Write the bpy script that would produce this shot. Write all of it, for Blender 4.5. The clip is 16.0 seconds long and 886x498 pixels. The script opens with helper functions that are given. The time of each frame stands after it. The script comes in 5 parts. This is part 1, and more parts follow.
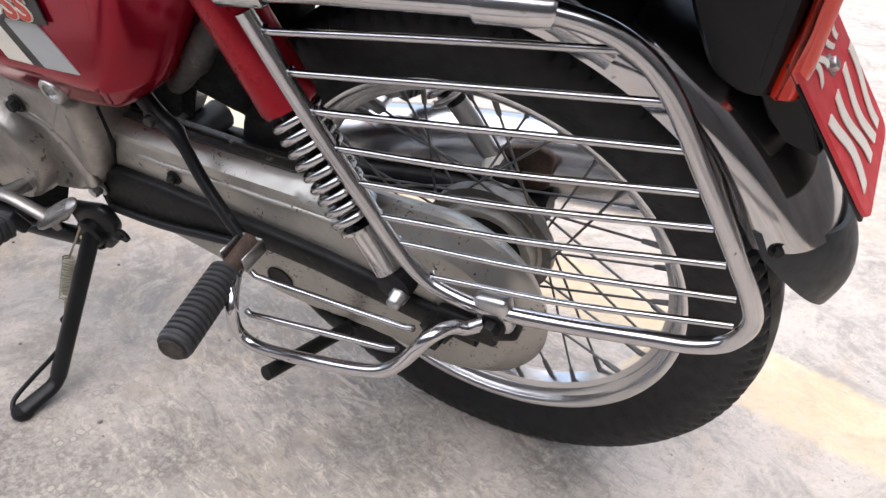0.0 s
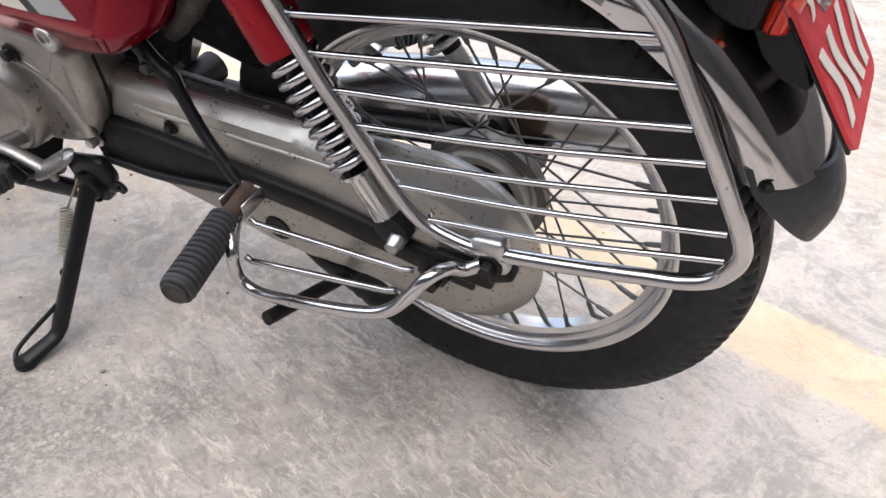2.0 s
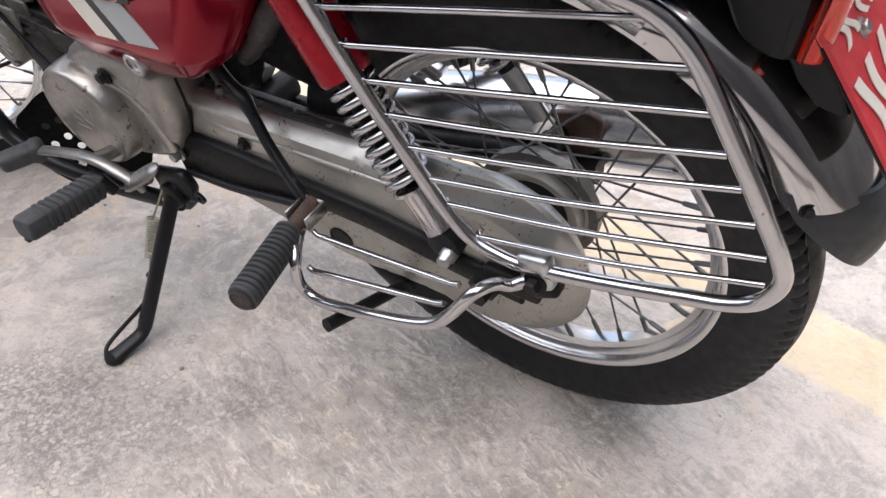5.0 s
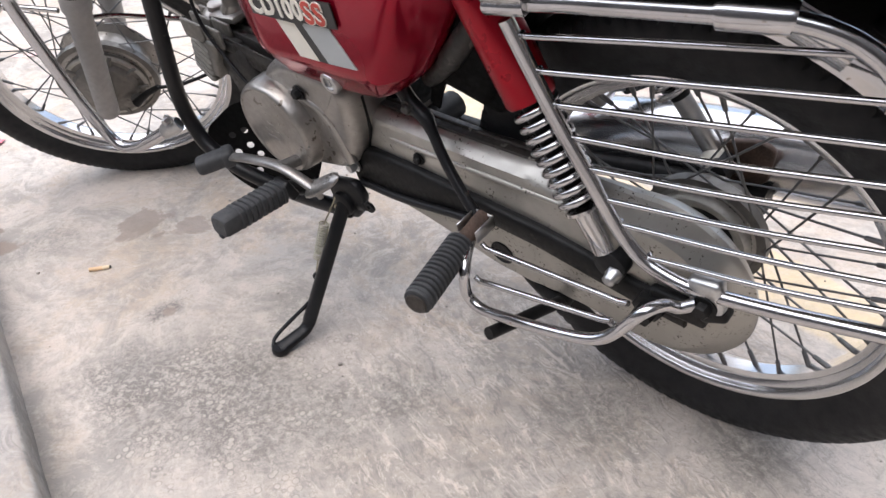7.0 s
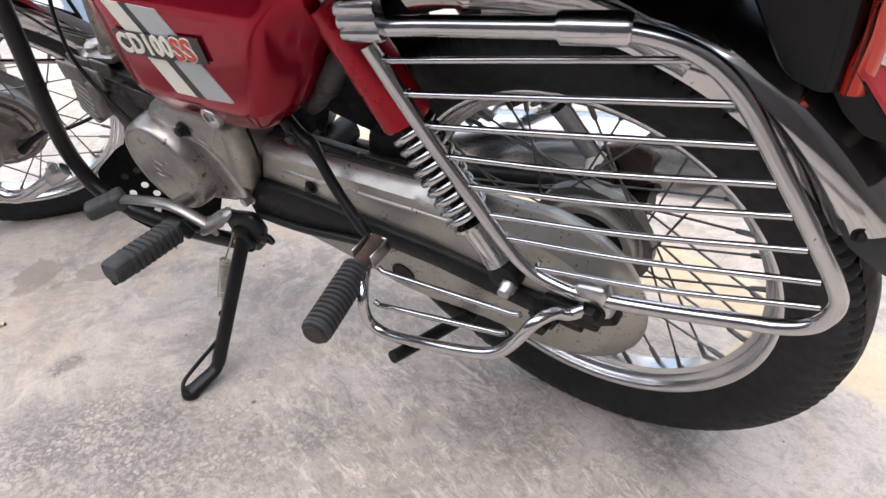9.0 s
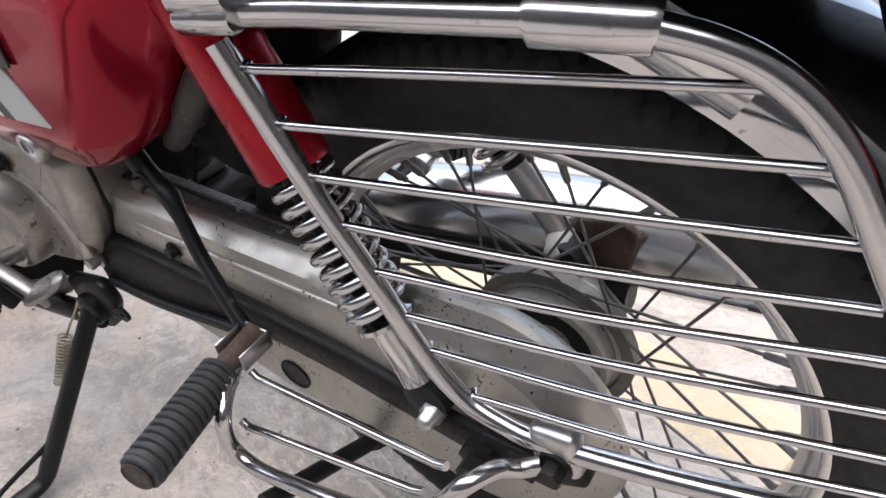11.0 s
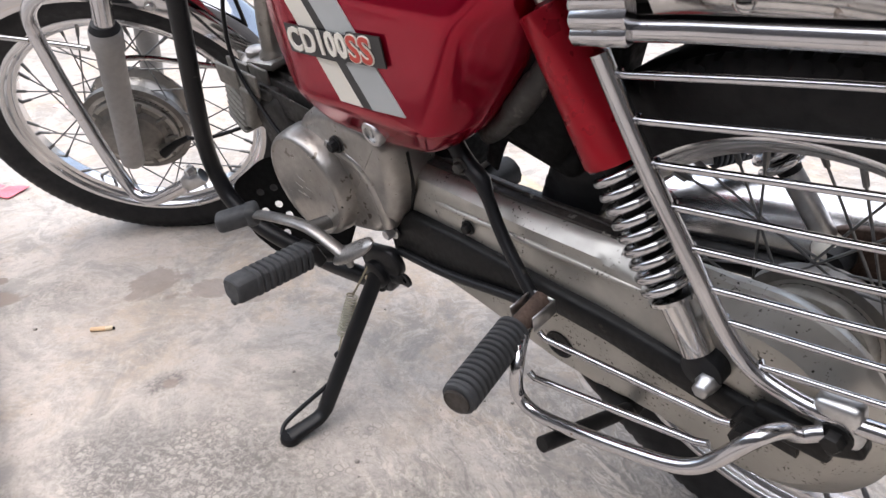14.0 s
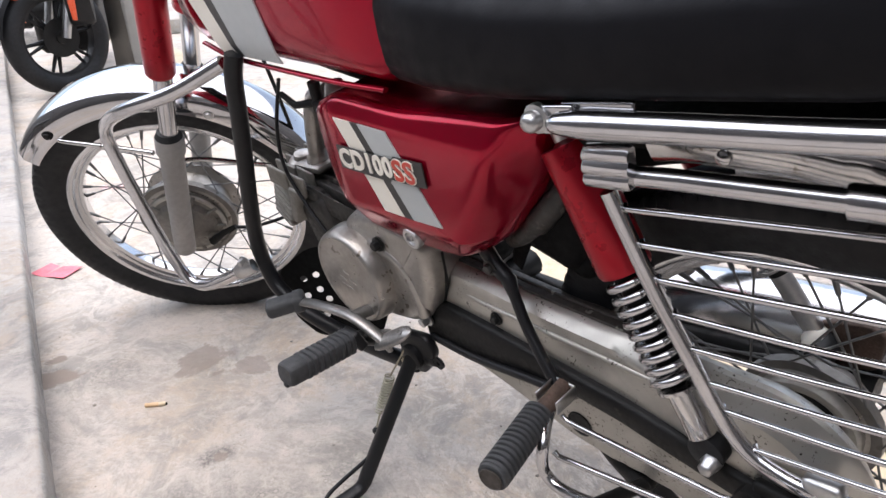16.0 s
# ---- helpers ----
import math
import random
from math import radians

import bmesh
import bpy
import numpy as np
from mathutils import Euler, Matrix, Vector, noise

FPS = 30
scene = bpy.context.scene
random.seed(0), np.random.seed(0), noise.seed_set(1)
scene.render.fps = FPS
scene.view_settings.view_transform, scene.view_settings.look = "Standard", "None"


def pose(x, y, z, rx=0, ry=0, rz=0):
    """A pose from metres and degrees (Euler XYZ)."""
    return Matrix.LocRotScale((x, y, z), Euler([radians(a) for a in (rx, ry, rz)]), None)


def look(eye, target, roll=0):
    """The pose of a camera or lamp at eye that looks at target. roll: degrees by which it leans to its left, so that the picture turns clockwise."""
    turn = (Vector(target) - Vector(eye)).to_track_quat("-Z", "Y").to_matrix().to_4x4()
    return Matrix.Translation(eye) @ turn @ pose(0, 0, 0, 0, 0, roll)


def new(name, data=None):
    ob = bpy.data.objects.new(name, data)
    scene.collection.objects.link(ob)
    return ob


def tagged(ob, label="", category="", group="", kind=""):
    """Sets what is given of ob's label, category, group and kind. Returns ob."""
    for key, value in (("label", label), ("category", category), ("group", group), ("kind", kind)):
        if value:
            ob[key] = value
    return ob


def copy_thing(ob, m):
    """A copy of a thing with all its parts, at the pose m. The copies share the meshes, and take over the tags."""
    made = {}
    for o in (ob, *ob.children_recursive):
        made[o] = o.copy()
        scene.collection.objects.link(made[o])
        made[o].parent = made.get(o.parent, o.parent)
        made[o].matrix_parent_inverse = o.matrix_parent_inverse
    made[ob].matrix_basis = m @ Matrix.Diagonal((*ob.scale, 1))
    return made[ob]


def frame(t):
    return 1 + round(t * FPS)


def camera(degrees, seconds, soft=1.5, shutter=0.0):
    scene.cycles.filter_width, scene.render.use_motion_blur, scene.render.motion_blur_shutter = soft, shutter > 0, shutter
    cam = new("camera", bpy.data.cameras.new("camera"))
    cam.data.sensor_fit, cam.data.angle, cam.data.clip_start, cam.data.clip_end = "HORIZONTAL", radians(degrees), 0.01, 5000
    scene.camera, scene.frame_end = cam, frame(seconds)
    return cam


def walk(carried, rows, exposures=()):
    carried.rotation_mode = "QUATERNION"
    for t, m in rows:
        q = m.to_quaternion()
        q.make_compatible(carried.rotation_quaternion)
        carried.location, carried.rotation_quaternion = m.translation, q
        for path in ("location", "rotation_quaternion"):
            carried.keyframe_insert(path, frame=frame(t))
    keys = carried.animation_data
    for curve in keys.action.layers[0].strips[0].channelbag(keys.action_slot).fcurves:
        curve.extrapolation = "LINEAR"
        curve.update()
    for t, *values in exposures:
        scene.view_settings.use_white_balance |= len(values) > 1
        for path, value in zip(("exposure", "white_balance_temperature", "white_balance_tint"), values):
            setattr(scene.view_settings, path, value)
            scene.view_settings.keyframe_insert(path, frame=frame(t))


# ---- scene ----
cam = camera(62.8, 16.0)
PATH = [
    (0, (0.205, -0.602, 0.726), (-0.407, 0.931, -0.403), 3.0),
    (0.5, (0.208, -0.588, 0.719), (-0.427, 0.918, -0.432), 1.7),
    (1, (0.215, -0.62, 0.737), (-0.432, 0.864, -0.437), 1.3),
    (1.5, (0.22, -0.625, 0.733), (-0.398, 0.858, -0.457), 2.1),
    (2, (0.209, -0.624, 0.716), (-0.357, 0.869, -0.488), 3.2),
    (2.5, (0.2, -0.631, 0.712), (-0.333, 0.87, -0.496), 3.6),
    (3, (0.184, -0.622, 0.695), (-0.334, 0.885, -0.513), 3.4),
    (3.2, (0.175, -0.622, 0.68), (-0.352, 0.881, -0.529), 3.2),
    (5.3, (0.247, -0.623, 0.75), (-0.567, 0.753, -0.452), -1.0),
    (5.5, (0.245, -0.62, 0.752), (-0.596, 0.742, -0.447), -1.1),
    (6, (0.231, -0.645, 0.759), (-0.703, 0.678, -0.415), -1.6),
    (6.5, (0.215, -0.677, 0.764), (-0.799, 0.598, -0.397), -2.4),
    (7, (0.212, -0.685, 0.764), (-0.832, 0.573, -0.389), -3.4),
    (7.5, (0.234, -0.665, 0.767), (-0.782, 0.621, -0.379), -4.6),
    (8, (0.247, -0.654, 0.775), (-0.73, 0.66, -0.374), -6.0),
    (8.2, (0.249, -0.659, 0.773), (-0.719, 0.665, -0.372), -6.1),
    (10.3, (0.215, -0.584, 0.707), (-0.602, 0.895, -0.362), -1.3),
    (10.5, (0.2, -0.55, 0.687), (-0.615, 0.943, -0.365), -0.8),
    (11, (0.16, -0.458, 0.666), (-0.659, 1.067, -0.336), 0.8),
    (11.5, (0.162, -0.424, 0.645), (-0.621, 1.106, -0.377), 1.1),
    (12, (0.165, -0.424, 0.647), (-0.59, 1.126, -0.367), 1.5),
    (12.5, (0.154, -0.443, 0.644), (-0.622, 1.109, -0.35), 2.0),
    (13, (0.132, -0.497, 0.646), (-0.747, 1.023, -0.312), 2.3),
    (13.5, (0.125, -0.552, 0.659), (-0.902, 0.873, -0.298), 1.0),
    (14, (0.121, -0.61, 0.687), (-1.054, 0.692, -0.274), -0.8),
    (14.5, (0.133, -0.651, 0.719), (-1.136, 0.58, -0.216), -1.4),
    (15, (0.147, -0.692, 0.752), (-1.195, 0.502, -0.128), -2.0),
    (15.5, (0.147, -0.703, 0.775), (-1.208, 0.511, -0.056), -2.5),
    (16, (0.159, -0.677, 0.77), (-1.097, 0.65, -0.044), -1.8),
]
walk(cam, [(t, look(eye, target, roll)) for t, eye, target, roll in PATH], exposures=((0, 1.36), (3, 1.3), (5.5, 1.3), (8, 1.32), (10.5, 1.36), (11.5, 1.44), (13, 1.46), (14, 1.36), (15, 1.26), (16, 1.32)))

# ---- light ----
world = bpy.data.worlds.new("world")
scene.world = world
world.use_nodes = True
wn = world.node_tree
sky = wn.nodes.new("ShaderNodeTexSky")
sky.sky_type, sky.sun_disc = "NISHITA", False
sky.sun_elevation, sky.sun_rotation = radians(75), radians(195)
sky.air_density, sky.dust_density, sky.ozone_density = 1.0, 2.0, 1.0
haze = wn.nodes.new("ShaderNodeHueSaturation")
haze.inputs["Saturation"].default_value = 0.72
wn.links.new(sky.outputs[0], haze.inputs["Color"])
wn.links.new(haze.outputs[0], wn.nodes["Background"].inputs[0])
wn.nodes["Background"].inputs[1].default_value = 0.15
sun = new("sun", bpy.data.lights.new("sun", "SUN"))
sun.data.energy, sun.data.angle, sun.data.color = 1.9, radians(130), (1.0, 0.965, 0.955)
sun.matrix_world = look((-0.25, -0.8, 3.4), (0, 0, 0))


# ---- materials ----
def mat(name, col, rough=0.5, metal=0.0, var=0.12, scale=6.0, bump=0.1, bscale=120.0, chips=None, coat=0.0, spec=0.5):
    """A principled surface: colour mottled at two sizes, uneven gloss, fine relief, and chips = (colour, amount, size) of wear."""
    m = bpy.data.materials.new(name)
    m.use_nodes = True
    nt = m.node_tree
    b = nt.nodes["Principled BSDF"]
    tc = nt.nodes.new("ShaderNodeTexCoord")

    def noise_tex(sc, detail=6):
        n = nt.nodes.new("ShaderNodeTexNoise")
        n.inputs["Scale"].default_value, n.inputs["Detail"].default_value = sc, detail
        nt.links.new(tc.outputs["Object"], n.inputs["Vector"])
        return n.outputs["Fac"]

    def ramp(fac, lo, hi, a, c):
        r = nt.nodes.new("ShaderNodeMapRange")
        r.inputs[1].default_value, r.inputs[2].default_value, r.inputs[3].default_value, r.inputs[4].default_value = lo, hi, a, c
        nt.links.new(fac, r.inputs[0])
        return r.outputs[0]

    def mix(fac, a, c, mode="MIX"):
        x = nt.nodes.new("ShaderNodeMix")
        x.data_type, x.blend_type = "RGBA", mode
        for sock, v in ((x.inputs[0], fac), (x.inputs[6], a), (x.inputs[7], c)):
            if isinstance(v, (int, float)):
                sock.default_value = v
            elif isinstance(v, tuple):
                sock.default_value = (*v, 1)
            else:
                nt.links.new(v, sock)
        return x.outputs[2]

    def gate(a, c):
        x = nt.nodes.new("ShaderNodeMath")
        x.operation = "MULTIPLY"
        nt.links.new(a, x.inputs[0])
        nt.links.new(c, x.inputs[1])
        return x.outputs[0]

    big, small = noise_tex(scale), noise_tex(scale * 9, 8)
    dark = tuple(c * (1 - var) for c in col)
    light = tuple(min(1.0, c * (1 + var)) for c in col)
    c = mix(ramp(big, 0.3, 0.7, 0, 1), dark, light)
    c = mix(ramp(small, 0.35, 0.65, 0, 0.35), c, dark)
    if chips:
        ccol, amount, csize = chips
        fac = gate(ramp(noise_tex(csize, 4), 0.68 - amount, 0.7 - amount, 0, 1), ramp(noise_tex(csize * 0.13, 3), 0.5, 0.62, 0, 1))
        c = mix(fac, c, ccol)
    nt.links.new(c, b.inputs["Base Color"])
    nt.links.new(ramp(small, 0.3, 0.7, max(0.0, rough * 0.8), min(1.0, rough * 1.25)), b.inputs["Roughness"])
    b.inputs["Metallic"].default_value = metal
    b.inputs["Specular IOR Level"].default_value = spec
    b.inputs["Coat Weight"].default_value = coat
    b.inputs["Coat Roughness"].default_value = 0.04
    if bump:
        bn = nt.nodes.new("ShaderNodeBump")
        bn.inputs["Strength"].default_value, bn.inputs["Distance"].default_value = bump, 0.001
        nt.links.new(noise_tex(bscale, 3), bn.inputs["Height"])
        nt.links.new(bn.outputs[0], b.inputs["Normal"])
    return m


CHROME = mat("chrome", (0.54, 0.535, 0.545), 0.18, 1.0, 0.08, 20, 0.03, 90, chips=((0.25, 0.2, 0.16), 0.0, 150))
POLISHED = mat("polished_chrome", (0.54, 0.53, 0.53), 0.09, 1.0, 0.05, 9, 0.06, 14, chips=((0.22, 0.18, 0.14), 0.0, 120))
SATIN = mat("satin_chrome", (0.7, 0.695, 0.7), 0.22, 1.0, 0.03, 2, 0)
CHROME_OLD = mat("worn_chrome", (0.6, 0.59, 0.58), 0.16, 1.0, 0.15, 20, 0.06, 120, chips=((0.12, 0.08, 0.05), 0.09, 160))
STEEL = mat("zinc_steel", (0.5, 0.5, 0.5), 0.35, 1.0, 0.15, 30, 0.1, 300)
ALLOY = mat("cast_alloy", (0.38, 0.36, 0.335), 0.34, 0.85, 0.3, 12, 0.3, 260, chips=((0.14, 0.12, 0.1), 0.05, 70))
LEVER = mat("worn_grey_steel", (0.3, 0.29, 0.28), 0.38, 0.9, 0.25, 25, 0.15, 200, chips=((0.1, 0.09, 0.08), 0.08, 90))
DRUM = mat("pale_drum_alloy", (0.42, 0.4, 0.36), 0.5, 0.5, 0.2, 18, 0.15, 200, chips=((0.16, 0.14, 0.12), 0.04, 60))
DULL = mat("dull_cast_alloy", (0.2, 0.19, 0.175), 0.5, 0.6, 0.3, 14, 0.3, 220, chips=((0.09, 0.08, 0.07), 0.05, 70))
CREAM_REFLECTION = mat("cream_floor_reflection", (0.5, 0.46, 0.38), 0.6, 0.0, 0.25, 9, 0.15, 150, chips=((0.1, 0.08, 0.06), 0.06, 50))
FORK = mat("dull_grey_paint", (0.32, 0.31, 0.3), 0.5, 0.3, 0.15, 12, 0.08, 200)
SILVER = mat("silver_paint", (0.42, 0.405, 0.37), 0.36, 0.75, 0.2, 6, 0.08, 200, chips=((0.05, 0.045, 0.04), 0.07, 300))
RED = mat("red_enamel", (0.3, 0.002, 0.019), 0.16, 0.6, 0.1, 4, 0.01, 60, coat=0.25, spec=0.2)
RED_OLD = mat("faded_red_enamel", (0.33, 0.005, 0.016), 0.3, 0.5, 0.12, 8, 0.03, 90, coat=0.2, spec=0.2)
BLACK = mat("black_paint", (0.011, 0.0112, 0.0125), 0.36, 0.0, 0.3, 14, 0.1, 220, chips=((0.05, 0.045, 0.04), 0.02, 60), spec=0.25)
GREASY = mat("greasy_black_metal", (0.011, 0.0108, 0.0108), 0.45, 0.1, 0.4, 18, 0.35, 140, chips=((0.03, 0.027, 0.024), 0.03, 45), spec=0.2)
RUBBER = mat("tyre_rubber", (0.015, 0.0154, 0.017), 0.55, 0.0, 0.35, 8, 0.35, 260, spec=0.3)
RUBBER_GREY = mat("grey_rubber", (0.045, 0.047, 0.05), 0.6, 0.0, 0.25, 12, 0.3, 260, spec=0.4)
FLAP = mat("blue_black_rubber", (0.022, 0.026, 0.031), 0.45, 0.0, 0.2, 10, 0.15, 200, spec=0.4)
SEAT = mat("black_vinyl", (0.006, 0.006, 0.0075), 0.5, 0.0, 0.2, 6, 0.12, 420, spec=0.1)
FIN = mat("dark_finned_alloy", (0.05, 0.047, 0.044), 0.55, 0.5, 0.3, 16, 0.4, 180, chips=((0.16, 0.145, 0.13), 0.05, 60))
HEAD = mat("weathered_head_alloy", (0.25, 0.235, 0.21), 0.5, 0.5, 0.3, 16, 0.35, 180, chips=((0.26, 0.24, 0.21), 0.05, 60))
MATT = mat("matt_black_steel", (0.006, 0.006, 0.006), 0.8, 0.0, 0.3, 14, 0.1, 220, spec=0.1)
SPOKE = mat("dull_spoke_steel", (0.16, 0.16, 0.16), 0.42, 0.8, 0.25, 60, 0.1, 400)
WHITE = mat("white_decal", (0.74, 0.7, 0.62), 0.35, 0.0, 0.05, 10, 0.02, 100)
GREY = mat("grey_decal", (0.4, 0.42, 0.42), 0.35, 0.0, 0.05, 10, 0.02, 100)
DECAL_BLACK = mat("black_decal", (0.015, 0.015, 0.015), 0.35, 0.0, 0.05, 10, 0.02, 100)
DECAL_RED = mat("red_decal", (0.5, 0.05, 0.03), 0.35, 0.0, 0.05, 10, 0.02, 100)
PLATE_RED = mat("red_number_plate", (0.55, 0.03, 0.04), 0.4, 0.0, 0.1, 10, 0.05, 100)
LENS = mat("red_lamp_plastic", (0.75, 0.035, 0.015), 0.15, 0.0, 0.1, 12, 0.02, 100, coat=0.5)
RUST = mat("rusty_steel", (0.085, 0.055, 0.042), 0.7, 0.3, 0.4, 40, 0.4, 300)
SPRING = mat("yellow_zinc", (0.45, 0.42, 0.32), 0.35, 1.0, 0.1, 40, 0.05, 300)
PAPER = mat("pink_wrapper", (0.75, 0.16, 0.2), 0.4, 0.0, 0.3, 30, 0.1, 100)
PAPER_PALE = mat("pale_wrapper", (0.75, 0.5, 0.48), 0.4, 0.0, 0.2, 30, 0.1, 100)
ORANGE = mat("pale_orange_filter", (0.72, 0.5, 0.3), 0.7, 0.0, 0.25, 60, 0.1, 200)
BUTT_WHITE = mat("cigarette_paper", (0.72, 0.6, 0.42), 0.8, 0.0, 0.15, 60, 0.1, 200)
GRIT = mat("grit", (0.3, 0.27, 0.24), 0.9, 0.0, 0.6, 4, 0.1, 200)
WALL = mat("grey_plaster", (0.3, 0.29, 0.27), 0.9, 0.0, 0.15, 1.2, 0.3, 60)
DARK_WALL = mat("dark_unseen_wall", (0.1, 0.092, 0.088), 0.7, 0.0, 0.3, 1.5, 0.3, 40)
GRIME = mat("oily_grime", (0.045, 0.038, 0.033), 0.6, 0.2, 0.4, 18, 0.4, 140, chips=((0.2, 0.19, 0.17), 0.05, 60))
STOOL_GREY = mat("worn_stool_paint", (0.06, 0.06, 0.062), 0.45, 0.2, 0.3, 12, 0.1, 150, chips=((0.35, 0.35, 0.35), 0.09, 25))
ORANGE_PAINT = mat("orange_paint", (0.75, 0.09, 0.02), 0.3, 0.0, 0.1, 10, 0.02, 100, coat=0.5)


def concrete(name, base, stain, speck, stains=(), yellow=None, brushed=None, pocks=None, worn=(), flakes=()):
    """Trowelled concrete: cloudy, scuffed along one way, speckled; stains = (x, y, radius, strength) of spilt oil."""
    m = bpy.data.materials.new(name)
    m.use_nodes = True
    nt = m.node_tree
    b = nt.nodes["Principled BSDF"]
    tc = nt.nodes.new("ShaderNodeTexCoord")

    def tex(sc, detail=8, rough=0.6, stretch=None, distort=0.0):
        n = nt.nodes.new("ShaderNodeTexNoise")
        n.inputs["Scale"].default_value, n.inputs["Detail"].default_value = sc, detail
        n.inputs["Roughness"].default_value, n.inputs["Distortion"].default_value = rough, distort
        src = tc.outputs["Object"]
        if stretch:
            for rot, sc3 in (((0, 0, -stretch[0]), (1, 1, 1)), ((0, 0, 0), (stretch[1], 1, 1))):
                mp = nt.nodes.new("ShaderNodeMapping")
                mp.inputs["Rotation"].default_value, mp.inputs["Scale"].default_value = rot, sc3
                nt.links.new(src, mp.inputs[0])
                src = mp.outputs[0]
        nt.links.new(src, n.inputs["Vector"])
        return n.outputs["Fac"]

    def ramp(fac, lo, hi, a, c):
        r = nt.nodes.new("ShaderNodeMapRange")
        for k, v in enumerate((lo, hi, a, c)):
            r.inputs[k + 1].default_value = v
        nt.links.new(fac, r.inputs[0])
        return r.outputs[0]

    def mix(fac, a, c, mode="MIX"):
        x = nt.nodes.new("ShaderNodeMix")
        x.data_type, x.blend_type = "RGBA", mode
        for sock, v in ((x.inputs[0], fac), (x.inputs[6], a), (x.inputs[7], c)):
            if isinstance(v, (int, float)):
                sock.default_value = v
            elif isinstance(v, tuple):
                sock.default_value = (*v, 1)
            else:
                nt.links.new(v, sock)
        return x.outputs[2]

    def math_node(op, a, c):
        x = nt.nodes.new("ShaderNodeMath")
        x.operation = op
        for sock, v in ((x.inputs[0], a), (x.inputs[1], c)):
            if isinstance(v, (int, float)):
                sock.default_value = v
            else:
                nt.links.new(v, sock)
        return x.outputs[0]

    def near(sx, sy, rad, soft):
        d = nt.nodes.new("ShaderNodeVectorMath")
        d.operation = "DISTANCE"
        nt.links.new(tc.outputs["Object"], d.inputs[0])
        d.inputs[1].default_value = (sx, sy, 0)
        dd = math_node("ADD", d.outputs["Value"], math_node("MULTIPLY", math_node("SUBTRACT", edge, 0.5), soft))
        return ramp(dd, rad * 0.5, rad * 1.1, 1, 0)

    edge = tex(9, 9, 0.7, None, 0.6)
    fine = tex(60, 8, 0.75, None, 1.0)
    pits = tex(135, 10, 0.8, None, 0.6)
    cool = (base[0] * 0.84, base[1] * 0.88, base[2] * 0.91)
    c = mix(ramp(tex(1.5, 7, 0.62, None, 0.5), 0.4, 0.6, 0, 1), base, cool)
    c = mix(ramp(tex(2.6, 10, 0.75, None, 0.6), 0.47, 0.6, 0, 0.85), c, (base[0] * 0.9, base[1] * 0.8, base[2] * 0.68))
    c = mix(ramp(tex(4.2, 14, 0.78, None, 0.9), 0.49, 0.58, 0, 0.75), c, tuple(v * 0.62 for v in cool))
    c = mix(ramp(tex(7.5, 14, 0.8, None, 1.2), 0.53, 0.59, 0, 0.7), c, tuple(min(1.0, v * 1.1) for v in base))
    c = mix(ramp(tex(11, 14, 0.8, None, 0.7), 0.52, 0.58, 0, 0.5), c, stain)
    c = mix(ramp(tex(26, 10, 0.75, None, 1.2), 0.52, 0.6, 0, 0.45), c, tuple(min(1.0, v * 1.14) for v in base))
    c = mix(ramp(tex(75, 10, 0.8, None, 0.8), 0.53, 0.6, 0, 0.2), c, stain)
    grain = ramp(tex(24, 14, 0.82, None, 1.0), 0.4, 0.58, 0.15, 1.0)
    for wx, wy, wr, ws in worn:
        c = mix(math_node("MULTIPLY", math_node("MULTIPLY", near(wx, wy, wr, wr * 1.2), ws), grain), c, tuple(v * 1.05 for v in stain))
    if brushed:
        bx, by, brad, bang = brushed
        zone = near(bx, by, brad, 0.25)
        c = mix(math_node("MULTIPLY", zone, ramp(tex(58, 14, 0.85, (bang, 0.35), 0.9), 0.515, 0.55, 0, 0.72)), c, tuple(v * 0.76 for v in stain))
        c = mix(math_node("MULTIPLY", zone, ramp(tex(50, 14, 0.85, (bang, 0.4), 1.0), 0.53, 0.565, 0, 0.8)), c, tuple(min(1.0, v * 1.22) for v in base))
    c = mix(ramp(tex(42, 12, 0.8, None, 0.8), 0.52, 0.6, 0, 0.26), c, tuple(v * 0.9 for v in stain))
    c = mix(ramp(tex(33, 14, 0.85, (0.9, 0.5), 1.5), 0.55, 0.61, 0, 0.4), c, tuple(min(1.0, v * 1.12) for v in base))
    c = mix(ramp(pits, 0.56, 0.6, 0, 0.4), c, tuple(v * 0.75 for v in stain))
    c = mix(ramp(tex(210, 8, 0.8), 0.61, 0.65, 0, 0.5), c, speck)
    rough_in = ramp(tex(14), 0.3, 0.7, 0.5, 0.85)
    for sx, sy, rad, strength in stains:
        d = nt.nodes.new("ShaderNodeVectorMath")
        d.operation = "DISTANCE"
        nt.links.new(tc.outputs["Object"], d.inputs[0])
        d.inputs[1].default_value = (sx, sy, 0)
        dd = math_node("ADD", d.outputs["Value"], math_node("MULTIPLY", math_node("SUBTRACT", edge, 0.5), rad * 1.6))
        fac = ramp(dd, rad * 0.35, rad * 1.1, strength, 0)
        fac = math_node("MULTIPLY", fac, math_node("MULTIPLY", ramp(fine, 0.44, 0.5, 0.35, 1.0), ramp(pits, 0.46, 0.52, 0.4, 1.0)))
        c = mix(fac, c, tuple(v * 0.55 for v in stain))
    for fx, fy, fr, fs in flakes:
        d = nt.nodes.new("ShaderNodeVectorMath")
        d.operation = "DISTANCE"
        nt.links.new(tc.outputs["Object"], d.inputs[0])
        d.inputs[1].default_value = (fx, fy, 0)
        dd = math_node("ADD", d.outputs["Value"], math_node("MULTIPLY", math_node("SUBTRACT", edge, 0.5), fr * 4))
        c = mix(ramp(dd, fr * 0.85, fr * 1.05, fs, 0), c, (0.25, 0.2, 0.165))
